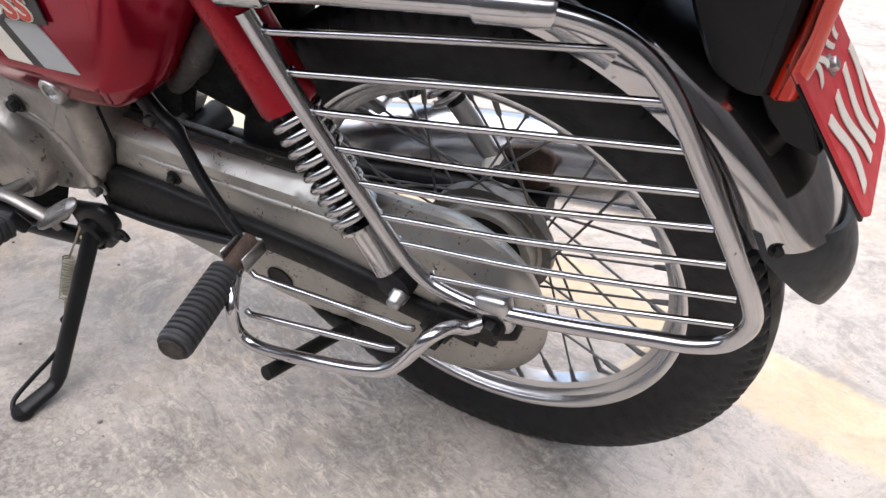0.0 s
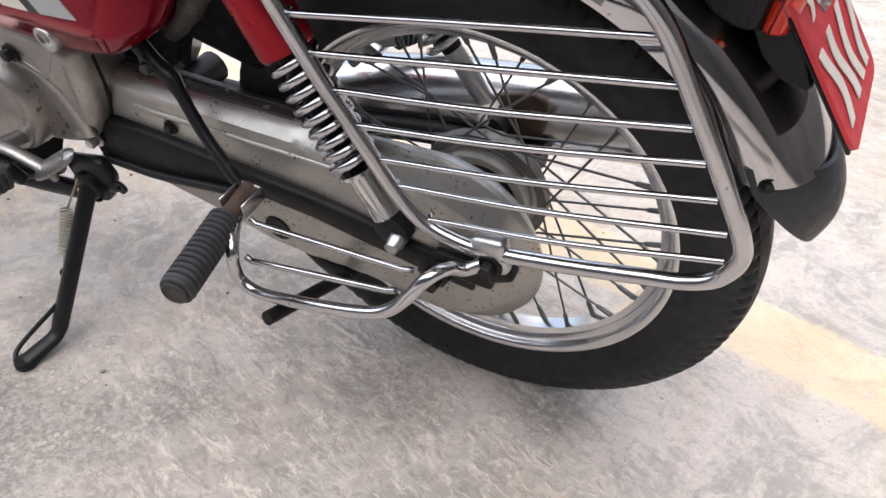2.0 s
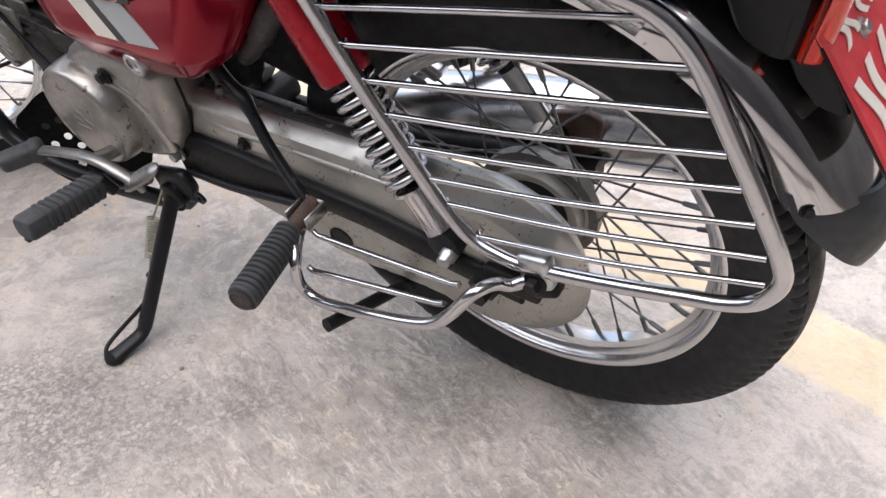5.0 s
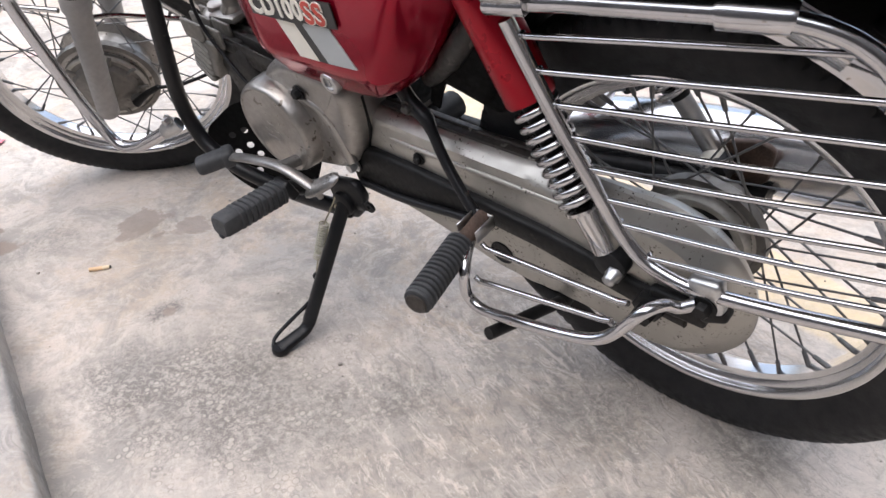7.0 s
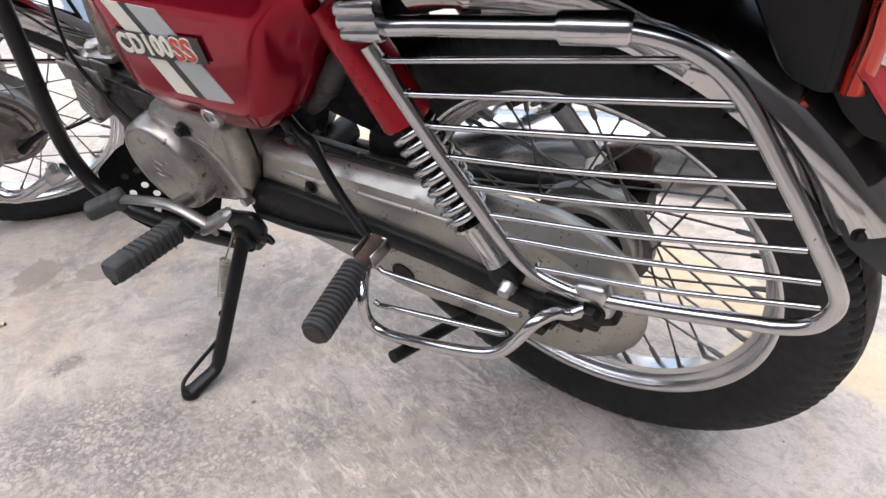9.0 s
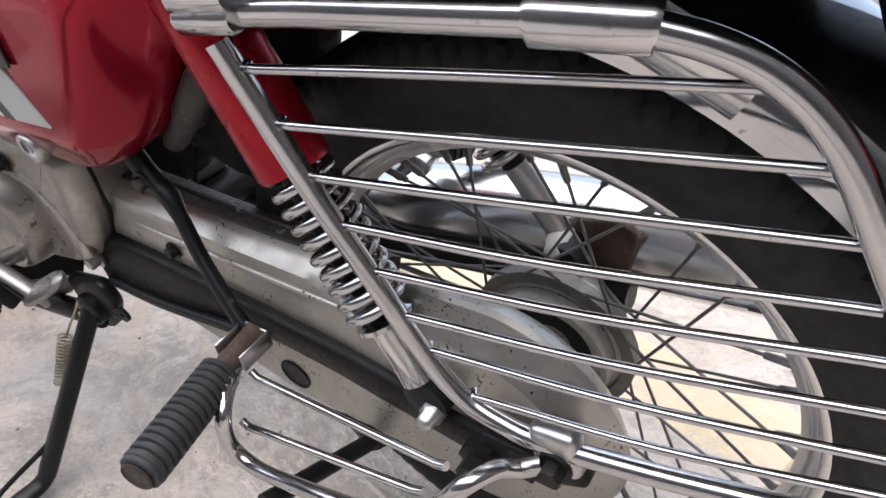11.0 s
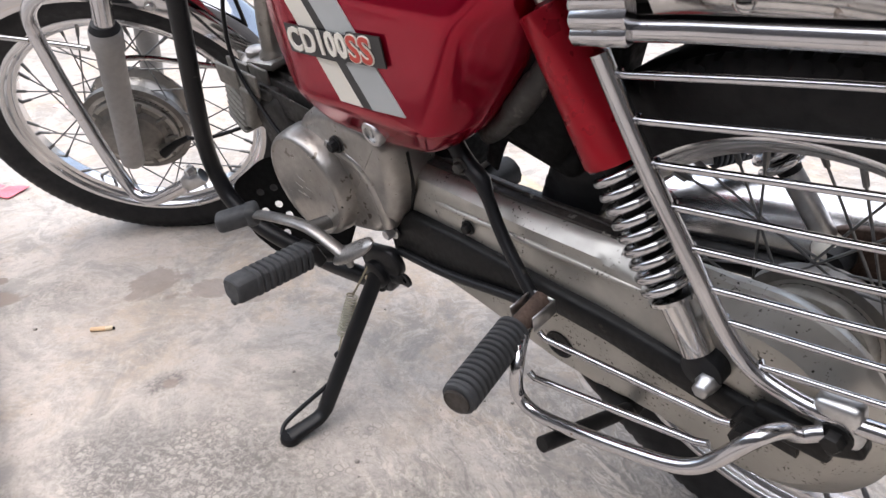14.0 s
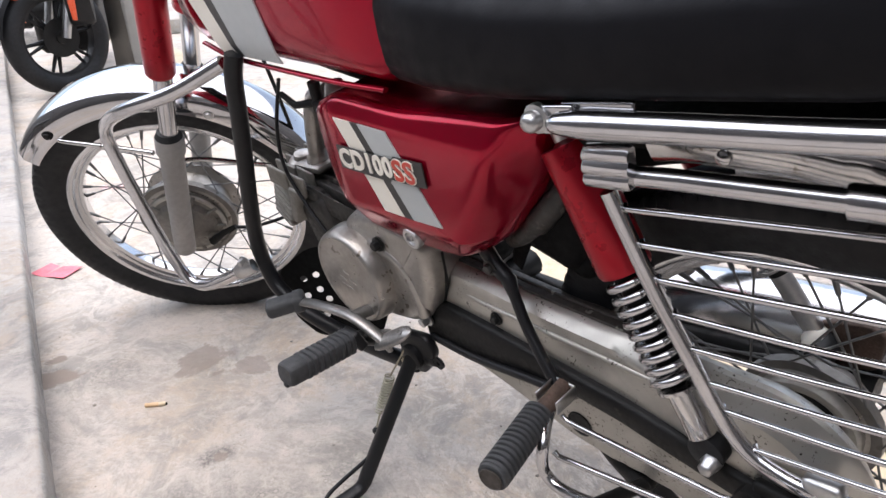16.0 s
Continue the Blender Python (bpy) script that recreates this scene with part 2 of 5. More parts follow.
    if pocks:
        px, py, prad = pocks
        vo = nt.nodes.new("ShaderNodeTexVoronoi")
        vo.inputs["Scale"].default_value, vo.inputs["Randomness"].default_value = 78, 1.0
        nt.links.new(tc.outputs["Object"], vo.inputs["Vector"])
        dist = math_node("ADD", vo.outputs["Distance"], math_node("MULTIPLY", math_node("SUBTRACT", fine, 0.5), 0.35))
        spot = math_node("MULTIPLY", ramp(dist, 0.26, 0.34, 1, 0), near(px, py, prad, 0.2))
        rim = math_node("MULTIPLY", math_node("MULTIPLY", ramp(dist, 0.3, 0.36, 0, 1), ramp(dist, 0.38, 0.46, 1, 0)), near(px, py, prad, 0.2))
        keep = ramp(tex(17, 4), 0.5, 0.56, 0, 0.6)
        c = mix(math_node("MULTIPLY", spot, keep), c, tuple(v * 0.95 for v in base))
        c = mix(math_node("MULTIPLY", rim, keep), c, tuple(v * 0.6 for v in stain))
    if yellow:
        x0, y0, ang, width = yellow
        mp = nt.nodes.new("ShaderNodeMapping")
        mp.vector_type = "POINT"
        mp.inputs["Location"].default_value = (-(x0 * math.cos(-ang) - y0 * math.sin(-ang)), -(x0 * math.sin(-ang) + y0 * math.cos(-ang)), 0)
        mp.inputs["Rotation"].default_value = (0, 0, -ang)
        nt.links.new(tc.outputs["Object"], mp.inputs[0])
        sp = nt.nodes.new("ShaderNodeSeparateXYZ")
        nt.links.new(mp.outputs[0], sp.inputs[0])
        dist = math_node("ADD", math_node("ABSOLUTE", sp.outputs[1], 0), math_node("MULTIPLY", math_node("SUBTRACT", edge, 0.5), 0.05))
        fac = ramp(dist, width * 0.5 - 0.006, width * 0.5 + 0.006, 0.42, 0)
        fac = math_node("MULTIPLY", fac, ramp(tex(30, 8, 0.75), 0.3, 0.55, 0.35, 1))
        c = mix(fac, c, (0.74, 0.56, 0.28))
    nt.links.new(c, b.inputs["Base Color"])
    nt.links.new(rough_in, b.inputs["Roughness"])
    bn = nt.nodes.new("ShaderNodeBump")
    bn.inputs["Strength"].default_value, bn.inputs["Distance"].default_value = 0.8, 0.003
    nt.links.new(math_node("ADD", math_node("MULTIPLY", tex(14, 8, 0.65), 1.0), math_node("MULTIPLY", tex(120, 6, 0.7), 0.35)), bn.inputs["Height"])
    nt.links.new(bn.outputs[0], b.inputs["Normal"])
    return m


CONCRETE = concrete("floor_concrete", (0.505, 0.444, 0.388), (0.29, 0.262, 0.236), (0.13, 0.12, 0.11),
                    stains=((-0.58, -0.34, 0.15, 0.9), (-0.47, -0.3, 0.13, 0.85), (-0.36, -0.27, 0.11, 0.6), (-0.66, -0.4, 0.1, 0.8), (-0.3, -0.17, 0.07, 0.7), (-0.06, -0.04, 0.09, 0.6), (0.13, 0.0, 0.07, 0.7),
                            (-1.12, -0.26, 0.09, 0.5), (-1.21, -0.335, 0.045, 1.0), (-0.757, -0.24, 0.028, 0.9), (-0.76, -0.27, 0.024, 0.9), (-0.6, -0.12, 0.06, 0.4)),
                    yellow=(0.43, 0.265, radians(-17), 0.14), brushed=(-0.08, -0.12, 0.48, -0.398), pocks=(-0.48, -0.32, 0.3),
                    worn=((-0.5, -0.33, 0.35, 0.35), (-1.05, -0.25, 0.3, 0.35), (-0.3, -0.25, 0.28, 0.35), (-0.12, -0.3, 0.24, 0.4), (0.1, -0.08, 0.2, 0.25)),
                    flakes=((-1.02, -0.125, 0.06, 0.75), (-0.95, -0.07, 0.035, 0.6), (-1.2, -0.33, 0.035, 0.95), (-1.26, -0.3, 0.028, 0.95), (-0.86, -0.02, 0.02, 0.5), (-0.75, -0.25, 0.012, 0.8)))
SLAB = concrete("plinth_concrete", (0.4, 0.36, 0.325), (0.34, 0.32, 0.3), (0.28, 0.27, 0.26))
# greyer copy for upright faces: wear, plus their shade held in the colour
SLAB_SHADED_EDGE = concrete("worn_shaded_edge", (0.4, 0.38, 0.355), (0.22, 0.21, 0.2), (0.12, 0.11, 0.1))


# ---- mesh helpers ----
def part(name, bm, material, parent=None, label="", smooth=50):
    bmesh.ops.recalc_face_normals(bm, faces=bm.faces)
    me = bpy.data.meshes.new(name)
    bm.to_mesh(me)
    bm.free()
    me.polygons.foreach_set("use_smooth", [True] * len(me.polygons))
    me.set_sharp_from_angle(angle=radians(smooth))
    me.materials.append(material)
    ob = new(name, me)
    if parent:
        ob.parent = parent
    if label:
        ob["label"] = label
    return ob


def catmull(pts, per=8):
    p = [Vector(q) for q in pts]
    p = [2 * p[0] - p[1], *p, 2 * p[-1] - p[-2]]
    out = []
    for i in range(1, len(p) - 2):
        for k in range(per):
            t = k / per
            a, b, c, d = p[i - 1:i + 3]
            out.append(0.5 * (2 * b + (c - a) * t + (2 * a - 5 * b + 4 * c - d) * t * t + (3 * b - a - 3 * c + d) * t ** 3))
    return [*out, p[-2]]


def rounded(pts, r, n=6, closed=False):
    """The polyline with its corners rounded off."""
    p = [Vector(q) for q in pts]
    out = [] if closed else [p[0]]
    idx = range(len(p)) if closed else range(1, len(p) - 1)
    for i in idx:
        a, b, c = p[i - 1], p[i], p[(i + 1) % len(p)]
        u, v = a - b, c - b
        d = min(r, u.length * 0.48, v.length * 0.48)
        s, e = b + u.normalized() * d, b + v.normalized() * d
        for k in range(n + 1):
            t = k / n
            out.append(s * (1 - t) ** 2 + b * 2 * t * (1 - t) + e * t * t)
    if not closed:
        out.append(p[-1])
    return out


def rings(bm, loops, close_u=True, caps=True):
    """Skins a row of loops of equal length."""
    vs = [[bm.verts.new(q) for q in loop] for loop in loops]
    n = len(vs[0])
    for a, b in zip(vs, vs[1:]):
        for k in range(n if close_u else n - 1):
            bm.faces.new((a[k], a[(k + 1) % n], b[(k + 1) % n], b[k]))
    if caps:
        bm.faces.new(vs[0][::-1])
        bm.faces.new(vs[-1])
    return vs


def tube(bm, pts, r, seg=12, flat=1.0, up=None):
    """A round bar along a line; r may be a list; flat squeezes it along up."""
    p = [Vector(q) for q in pts]
    rr = list(r) if isinstance(r, (list, tuple)) else [r] * len(p)
    t0 = (p[1] - p[0]).normalized()
    ref = Vector(up) if up else (Vector((0, 0, 1)) if abs(t0.z) < 0.9 else Vector((1, 0, 0)))
    nrm = (ref - t0 * ref.dot(t0)).normalized()
    loops = []
    for i, q in enumerate(p):
        t = (p[min(i + 1, len(p) - 1)] - p[max(i - 1, 0)]).normalized()
        if up:
            nrm = (ref - t * ref.dot(t)).normalized()
        else:
            nrm = (nrm - t * nrm.dot(t)).normalized()
        bi = t.cross(nrm)
        loops.append([q + (nrm * math.cos(a) * flat + bi * math.sin(a)) * rr[i] for a in (2 * math.pi * k / seg for k in range(seg))])
    rings(bm, loops)
    return bm


def spun(bm, prof, m=None, seg=48, closed=True, a0=0.0, a1=360.0):
    """Turns a profile of (radius, y) round the y axis. closed: the profile joins its own start."""
    full = abs(a1 - a0) >= 360
    n = seg if full else seg + 1
    m = m or Matrix()
    vs = []
    for k in range(n):
        a = radians(a0 + (a1 - a0) * k / seg)
        vs.append([bm.verts.new(m @ Vector((r * math.cos(a), y, r * math.sin(a)))) for r, y in prof])
    q = len(prof)
    for k in range(seg):
        a, b = vs[k], vs[(k + 1) % n]
        for j in range(q if closed else q - 1):
            bm.faces.new((a[j], a[(j + 1) % q], b[(j + 1) % q], b[j]))
    if not full and closed:
        bm.faces.new(vs[0])
        bm.faces.new(vs[-1][::-1])
    return bm


def disc(bm, c, axis, prof, seg=24):
    """A turned solid: prof of (radius, height) along axis from c; the ends are closed."""
    ax = Vector(axis).normalized()
    q = ax.to_track_quat("Z", "Y").to_matrix()
    loops = [[Vector(c) + q @ Vector((max(r, 1e-4) * math.cos(2 * math.pi * k / seg), max(r, 1e-4) * math.sin(2 * math.pi * k / seg), h)) for k in range(seg)] for r, h in prof]
    rings(bm, loops)
    return bm


def bolt(bm, c, axis, r=0.007, h=0.006):
    """A hexagon head on a washer."""
    disc(bm, c, axis, [(r * 1.5, 0), (r * 1.5, h * 0.25)], 16)
    ax = Vector(axis).normalized()
    disc(bm, Vector(c) + ax * h * 0.25, axis, [(r, 0), (r, h * 0.8), (r * 0.85, h)], 6)
    return bm


def box(bm, c, size, rot=None, bevel=0.003, segs=2):
    t = bmesh.new()
    bmesh.ops.create_cube(t, size=1)
    bmesh.ops.scale(t, vec=size, verts=t.verts)
    if bevel:
        bmesh.ops.bevel(t, geom=t.edges[:], offset=bevel, segments=segs, affect="EDGES", profile=0.5)
    bmesh.ops.transform(t, matrix=Matrix.Translation(c) @ (rot.to_4x4() if rot else Matrix()), verts=t.verts)
    me = bpy.data.meshes.new("tmp")
    t.to_mesh(me)
    t.free()
    bm.from_mesh(me)
    bpy.data.meshes.remove(me)
    return bm


def area(loop):
    return sum(a[0] * b[1] - b[0] * a[1] for a, b in zip(loop, loop[1:] + loop[:1])) / 2


def inset(loop, d):
    """The outline moved inwards by d, or by d(x, z)."""
    s = 1 if area(loop) > 0 else -1
    out = []
    n = len(loop)
    for i in range(n):
        a, b, c = Vector(loop[i - 1]), Vector(loop[i]), Vector(loop[(i + 1) % n])
        t = (c - a).normalized()
        k = d(b.x, b.y) if callable(d) else d
        out.append((b.x - t.y * k * s, b.y + t.x * k * s))
    return out


def shell(bm, outline, levels, r=0.0, n=5):
    """A pressed or cast cover: an outline in (x, z), stepped inwards at each level of (inset, y)."""
    loop = [(q.x, q.y) for q in rounded([(x, z, 0) for x, z in outline], r, n, True)] if r else list(outline)
    rings(bm, [[Vector((x, y, z)) for x, z in inset(loop, d)] for d, y in levels])
    return bm


def edge_dist(x, z, loop):
    """Distance from a point to the outline."""
    best = 9.0
    for (ax, az), (bx, bz) in zip(loop, loop[1:] + loop[:1]):
        ex, ez = bx - ax, bz - az
        t = max(0.0, min(1.0, ((x - ax) * ex + (z - az) * ez) / (ex * ex + ez * ez + 1e-12)))
        best = min(best, math.hypot(x - ax - t * ex, z - az - t * ez))
    return best


def bend(d, soft):
    """Zero below 0, d above, with a rounded corner."""
    return soft * math.log1p(math.exp(min(60.0, d / soft)))


def thing(name, label, category, m=None, group="", kind=""):
    ob = new(name)
    ob.empty_display_size = 0.1
    if m:
        ob.matrix_world = m
    return tagged(ob, label, category, group, kind)


# ---- ground ----
def ground():
    bm = bmesh.new()
    bmesh.ops.create_grid(bm, x_segments=8, y_segments=8, size=60)
    ob = part("floor", bm, CONCRETE)
    tagged(ob, "stained and scuffed grey concrete yard floor", "floor", kind="structure")
    # raised plinth along the shop front
    a, e = Vector((1.5, -1.2155, 0)), Vector((-5.75, 1.0875, 0))
    side = Vector((-0.3, -0.95, 0)).normalized()
    bm = bmesh.new()
    h = 0.08
    prof = [(0.0, -0.02), (0.0, h - 0.007), (-0.003, h - 0.002), (-0.009, h)]
    steps = 120
    rows = []
    rng = random.Random(4)
    for k in range(steps + 1):
        p = a.lerp(e, k / steps)
        j = rng.uniform(-0.0012, 0.0012)
        rows.append([p - side * (q[0] + j) * 1 + Vector((0, 0, q[1])) if q[0] == 0 else p + side * (-q[0] + abs(j)) + Vector((0, 0, q[1])) for q in prof]
                    + [p + side * 2.2 + Vector((0, 0, h))])
    vs = [[bm.verts.new(q) for q in r] for r in rows]
    for r0, r1 in zip(vs, vs[1:]):
        for j in range(len(r0) - 1):
            bm.faces.new((r0[j], r1[j], r1[j + 1], r0[j + 1]))
    bm.faces.new(vs[-1])
    ob = part("plinth", bm, SLAB)
    ob.data.materials.append(SLAB_SHADED_EDGE)
    # upright faces take the greyer concrete, worn and coloured as shaded
    for f in ob.data.polygons:
        f.material_index = 1 if abs(f.normal.z) < 0.9 else 0
    tagged(ob, "pale raised concrete plinth with a worn edge, shade in its colour", "plinth", kind="structure")
    return a, e


ground()

# ---- motorcycle ----
BIKE = pose(0.0025, 0.0655, -0.0078, 12.42, -0.25, -4.5)
bike = thing("motorcycle", "red commuter motorcycle with chrome guards leaning on its side stand", "motorcycle", BIKE)


def wheel(parent, name, m, rt, rf, width, hub_r, hub_w, flange_r, nspoke=36, tread=110, hub_c=0.0, far_r=None):
    """A wire wheel, turned round y at the origin of m: rim, tyre, hub and spokes."""
    w = 0.025
    bm = bmesh.new()
    half = [(rf, -w), (rf - 0.004, -w - 0.0025), (rf - 0.0085, -w - 0.0012), (rf - 0.0115, -w + 0.003), (rf - 0.0135, -w + 0.009), (rf - 0.019, -w + 0.0135), (rf - 0.0255, -0.008)]
    prof = [(rf, w - 0.003), (rf - 0.010, w - 0.006), (rf - 0.018, w - 0.011), (rf - 0.021, 0.008), (rf - 0.021, -0.008), (rf - 0.018, -w + 0.011), (rf - 0.010, -w + 0.006), (rf, -w + 0.003)] + half + [(r, -y) for r, y in half[::-1]]
    spun(bm, prof, m, 96)
    rim = part(name, bm, SATIN, parent, "polished steel rim with wire spokes")
    # tyre
    bm = bmesh.new()
    base = []
    for k in range(25):
        a = math.pi * k / 24
        t = abs(math.cos(a))
        rise = math.sin(a) ** 0.85
        y = width / 2 * (1 - (1 - t) ** 2.4) * (1.0 if rise > 0.45 else 0.66 + 0.34 * rise / 0.45)
        base.append((a, rf - 0.006 + (rt - rf + 0.006) * rise, -y if k < 12 else y))
    seg = tread * 4
    vs = []
    for k in range(seg):
        ang = 2 * math.pi * k / seg
        row = []
        for j, (a, r, y) in enumerate(base):
            cut = 0.0
            if 6 <= j <= 18:
                ph = (k + (abs(j - 12) * 0.55)) % 4
                if ph < 1 and abs(j - 12) >= 2:
                    cut = 0.0045
                if abs(j - 12) == 2:
                    cut = 0.004
            row.append(bm.verts.new(m @ Vector(((r - cut) * math.cos(ang), y, (r - cut) * math.sin(ang)))))
        vs.append(row)
    for k in range(seg):
        a, b = vs[k], vs[(k + 1) % seg]
        for j in range(len(base) - 1):
            bm.faces.new((a[j], a[j + 1], b[j + 1], b[j]))
        bm.faces.new((a[-1], a[0], b[0], b[-1]))
    part("tyre", bm, RUBBER, rim, "black tyre with block tread", 30)
    # hub
    mh = m @ Matrix.Translation((0, hub_c, 0))
    far_r = far_r or flange_r
    bm = bmesh.new()
    hp = [(0.006, -hub_w * 1.25), (0.016, -hub_w * 1.2), (0.02, -hub_w), (flange_r, -hub_w), (flange_r + 0.004, -hub_w + 0.003), (flange_r, -hub_w + 0.007), (hub_r, -hub_w + 0.012),
          (min(hub_r, far_r), hub_w - 0.012), (far_r, hub_w - 0.007), (far_r + 0.004, hub_w - 0.003), (far_r, hub_w), (0.03, hub_w), (0.02, hub_w * 1.2), (0.006, hub_w * 1.25)]
    spun(bm, hp, mh, 64)
    part("hub", bm, ALLOY, rim, "dull cast alloy drum hub")
    bm = bmesh.new()
    spun(bm, [(flange_r + 0.0065, -hub_w - 0.002), (flange_r + 0.0065, -hub_w + 0.01), (flange_r - 0.001, -hub_w + 0.01), (flange_r - 0.004, -hub_w - 0.002)], mh, 64)
    part("drum_rim", bm, DULL, rim, "dull machined drum rim")
    # flat black disc: the dark hollow of the drum, put in as colour
    bm = bmesh.new()
    spun(bm, [(flange_r * 0.86, -hub_w - 0.0005), (flange_r * 0.86, -hub_w - 0.002), (flange_r * 0.2, -hub_w - 0.002), (flange_r * 0.2, -hub_w - 0.0005)], mh, 48)
    part("drum_hollow", bm, GREASY, rim, "flat black disc standing for the dark hollow of the drum")
    bm = bmesh.new()
    k = flange_r * 0.86
    spun(bm, [(k, -hub_w - 0.001), (k, -hub_w - 0.012), (k - 0.002, -hub_w - 0.015), (k - 0.007, -hub_w - 0.015), (k - 0.009, -hub_w - 0.011), (k - 0.016, -hub_w - 0.0095), (k - 0.017, -hub_w - 0.001)], mh, 64)
    part("carrier_ring", bm, DRUM, rim, "pale cast sprocket carrier ring")
    # spokes
    for k in range(nspoke):
        ar = 2 * math.pi * (k + 0.5) / nspoke
        sgn = 1 if k % 2 else -1
        ah = ar + radians(62) * (1 if (k // 2) % 2 else -1)
        fr = (far_r if sgn > 0 else flange_r) * 0.95
        p0 = Vector((fr * math.cos(ah), hub_c + sgn * (hub_w - 0.002), fr * math.sin(ah)))
        p1 = Vector(((rf - 0.022) * math.cos(ar), sgn * 0.005, (rf - 0.022) * math.sin(ar)))
        q = p0.lerp(p1, 0.88)
        bm = bmesh.new()
        tube(bm, [m @ v for v in (p0, p0.lerp(p1, 0.5), q, q.lerp(p1, 0.04), p1)], [0.0014, 0.0014, 0.0014, 0.0027, 0.0033], 6)
        part("spoke", bm, SPOKE, rim)
    return rim


RC = Matrix.Translation((0.0094, 0.010, 0.300))
RT, RF = 0.296, 0.2255
rear = wheel(bike, "rear_wheel", RC, RT, RF, 0.078, 0.056, 0.02, 0.067, hub_c=0.035, far_r=0.05)

# front wheel, turned to the left with the fork
FA = Vector((0.36, 0, 0.93)).normalized()
FN = Vector((0.668, -0.678, -0.308)).normalized()
FY = (-(FN - FA * FN.dot(FA))).normalized()
FX = FY.cross(FA)
FO = Vector((-1.14, -0.115, 0.312))
FM = Matrix((FX, FY, FA)).transposed().to_4x4()
FM.translation = FO
front = wheel(bike, "front_wheel", FM, 0.292, 0.2275, 0.07, 0.076, 0.032, 0.088)


def sub(name, material, parent, label="", smooth=50):
    """Decorator: builds one part."""
    def run(f):
        bm = bmesh.new()
        f(bm)
        return part(name, bm, material, parent, label, smooth)
    return run


# chain case and swing arm
CASE = [(-0.43, 0.408), (-0.25, 0.402), (-0.12, 0.403), (-0.06, 0.408)] + [(-0.002 + 0.115 * math.cos(radians(a)), 0.298 + 0.115 * math.sin(radians(a))) for a in range(84, -100, -12)] + [(-0.126, 0.205), (-0.224, 0.212), (-0.346, 0.242), (-0.45, 0.26), (-0.44, 0.35)]


def case_y(x, z, d):
    rear = max(0.0, min(1.0, (x + 0.16) / 0.1))
    wide = 0.011 + 0.021 * rear
    t = min(1.0, d / wide)
    y = -0.0655 + 0.006 * rear - 0.003 * min(1.0, d / 0.002) - (0.0135 + 0.009 * rear) * (t if t < 0.85 else 0.85 + 0.15 * math.sin((t - 0.85) / 0.15 * math.pi / 2))
    return y + 0.18 * max(0.0, z - 0.372) * max(0.0, min(1.0, (-0.03 - x) / 0.06))


@sub("chain_case", SILVER, bike, "chipped silver painted steel chain case", 28)
def chain_case(bm):
    loop = [(q.x, q.y) for q in rounded([(x, z, 0) for x, z in CASE], 0.02, 5, True)]
    dense = []
    for (ax, az), (bx, bz) in zip(loop, loop[1:] + loop[:1]):
        n = max(1, int(math.hypot(bx - ax, bz - az) / 0.008))
        dense += [(ax + (bx - ax) * k / n, az + (bz - az) * k / n) for k in range(n)]
    spine0, spine1 = -0.36, -0.002
    loops = []
    for f, y in ((0.62, -0.03), (0.8, -0.034), (0.92, -0.044), (0.985, -0.054), (1.0, None)):
        row = []
        for x, z in dense:
            cx = max(spine0, min(spine1, x))
            cz = 0.335 - 0.027 * (cx - spine0) / (spine1 - spine0)
            row.append(Vector((cx + (x - cx) * f, case_y(x, z, 0.0) if y is None else y, cz + (z - cz) * f)))
        loops.append(row)
    for f in (0.978, 0.95, 0.91, 0.86, 0.81, 0.76, 0.71, 0.66, 0.6, 0.5, 0.4, 0.3, 0.2, 0.1, 0.03):
        row = []
        for x, z in dense:
            cx = max(spine0, min(spine1, x))
            cz = 0.335 - 0.027 * (cx - spine0) / (spine1 - spine0)
            px, pz = cx + (x - cx) * f, cz + (z - cz) * f
            row.append(Vector((px, case_y(px, pz, edge_dist(px, pz, loop)), pz)))
        loops.append(row)
    rings(bm, loops)


@sub("case_top", GRIME, chain_case, "grimy top flange of the chain case")
def _(bm):
    top = [(-0.4, 0.408), (-0.25, 0.403), (-0.1, 0.404)]
    rows = []
    for x, z in top:
        rows.append([Vector((x, y, z + dz)) for y, dz in ((-0.061, -0.004), (-0.058, 0.0012), (-0.05, 0.0012), (-0.032, -0.006), (-0.022, -0.014), (-0.03, -0.03), (-0.055, -0.02))])
    rings(bm, rows)
    tube(bm, [(x, -0.045, z + 0.0005) for x, z in top], 0.0022, 8)


@sub("pressed_rib", SILVER, chain_case)
def _(bm):
    tube(bm, [(-0.37, -0.078, 0.376), (-0.34, -0.0805, 0.376), (-0.1, -0.0805, 0.376), (-0.03, -0.078, 0.37)], 0.004, 10)


@sub("cover_bolt", GREASY, chain_case)
def _(bm):
    bolt(bm, (-0.32, -0.083, 0.363), (0, -1, 0), 0.006, 0.006)


# black disc in place of an open hole, its darkness given as colour
@sub("hole_disc", GREASY, chain_case, "black disc standing for a round hole")
def _(bm):
    disc(bm, (-0.206, -0.0805, 0.2495), (0, -1, 0), [(0.0175, 0), (0.0175, 0.0032), (0.0155, 0.0034), (0.0148, 0.0022)], 28)


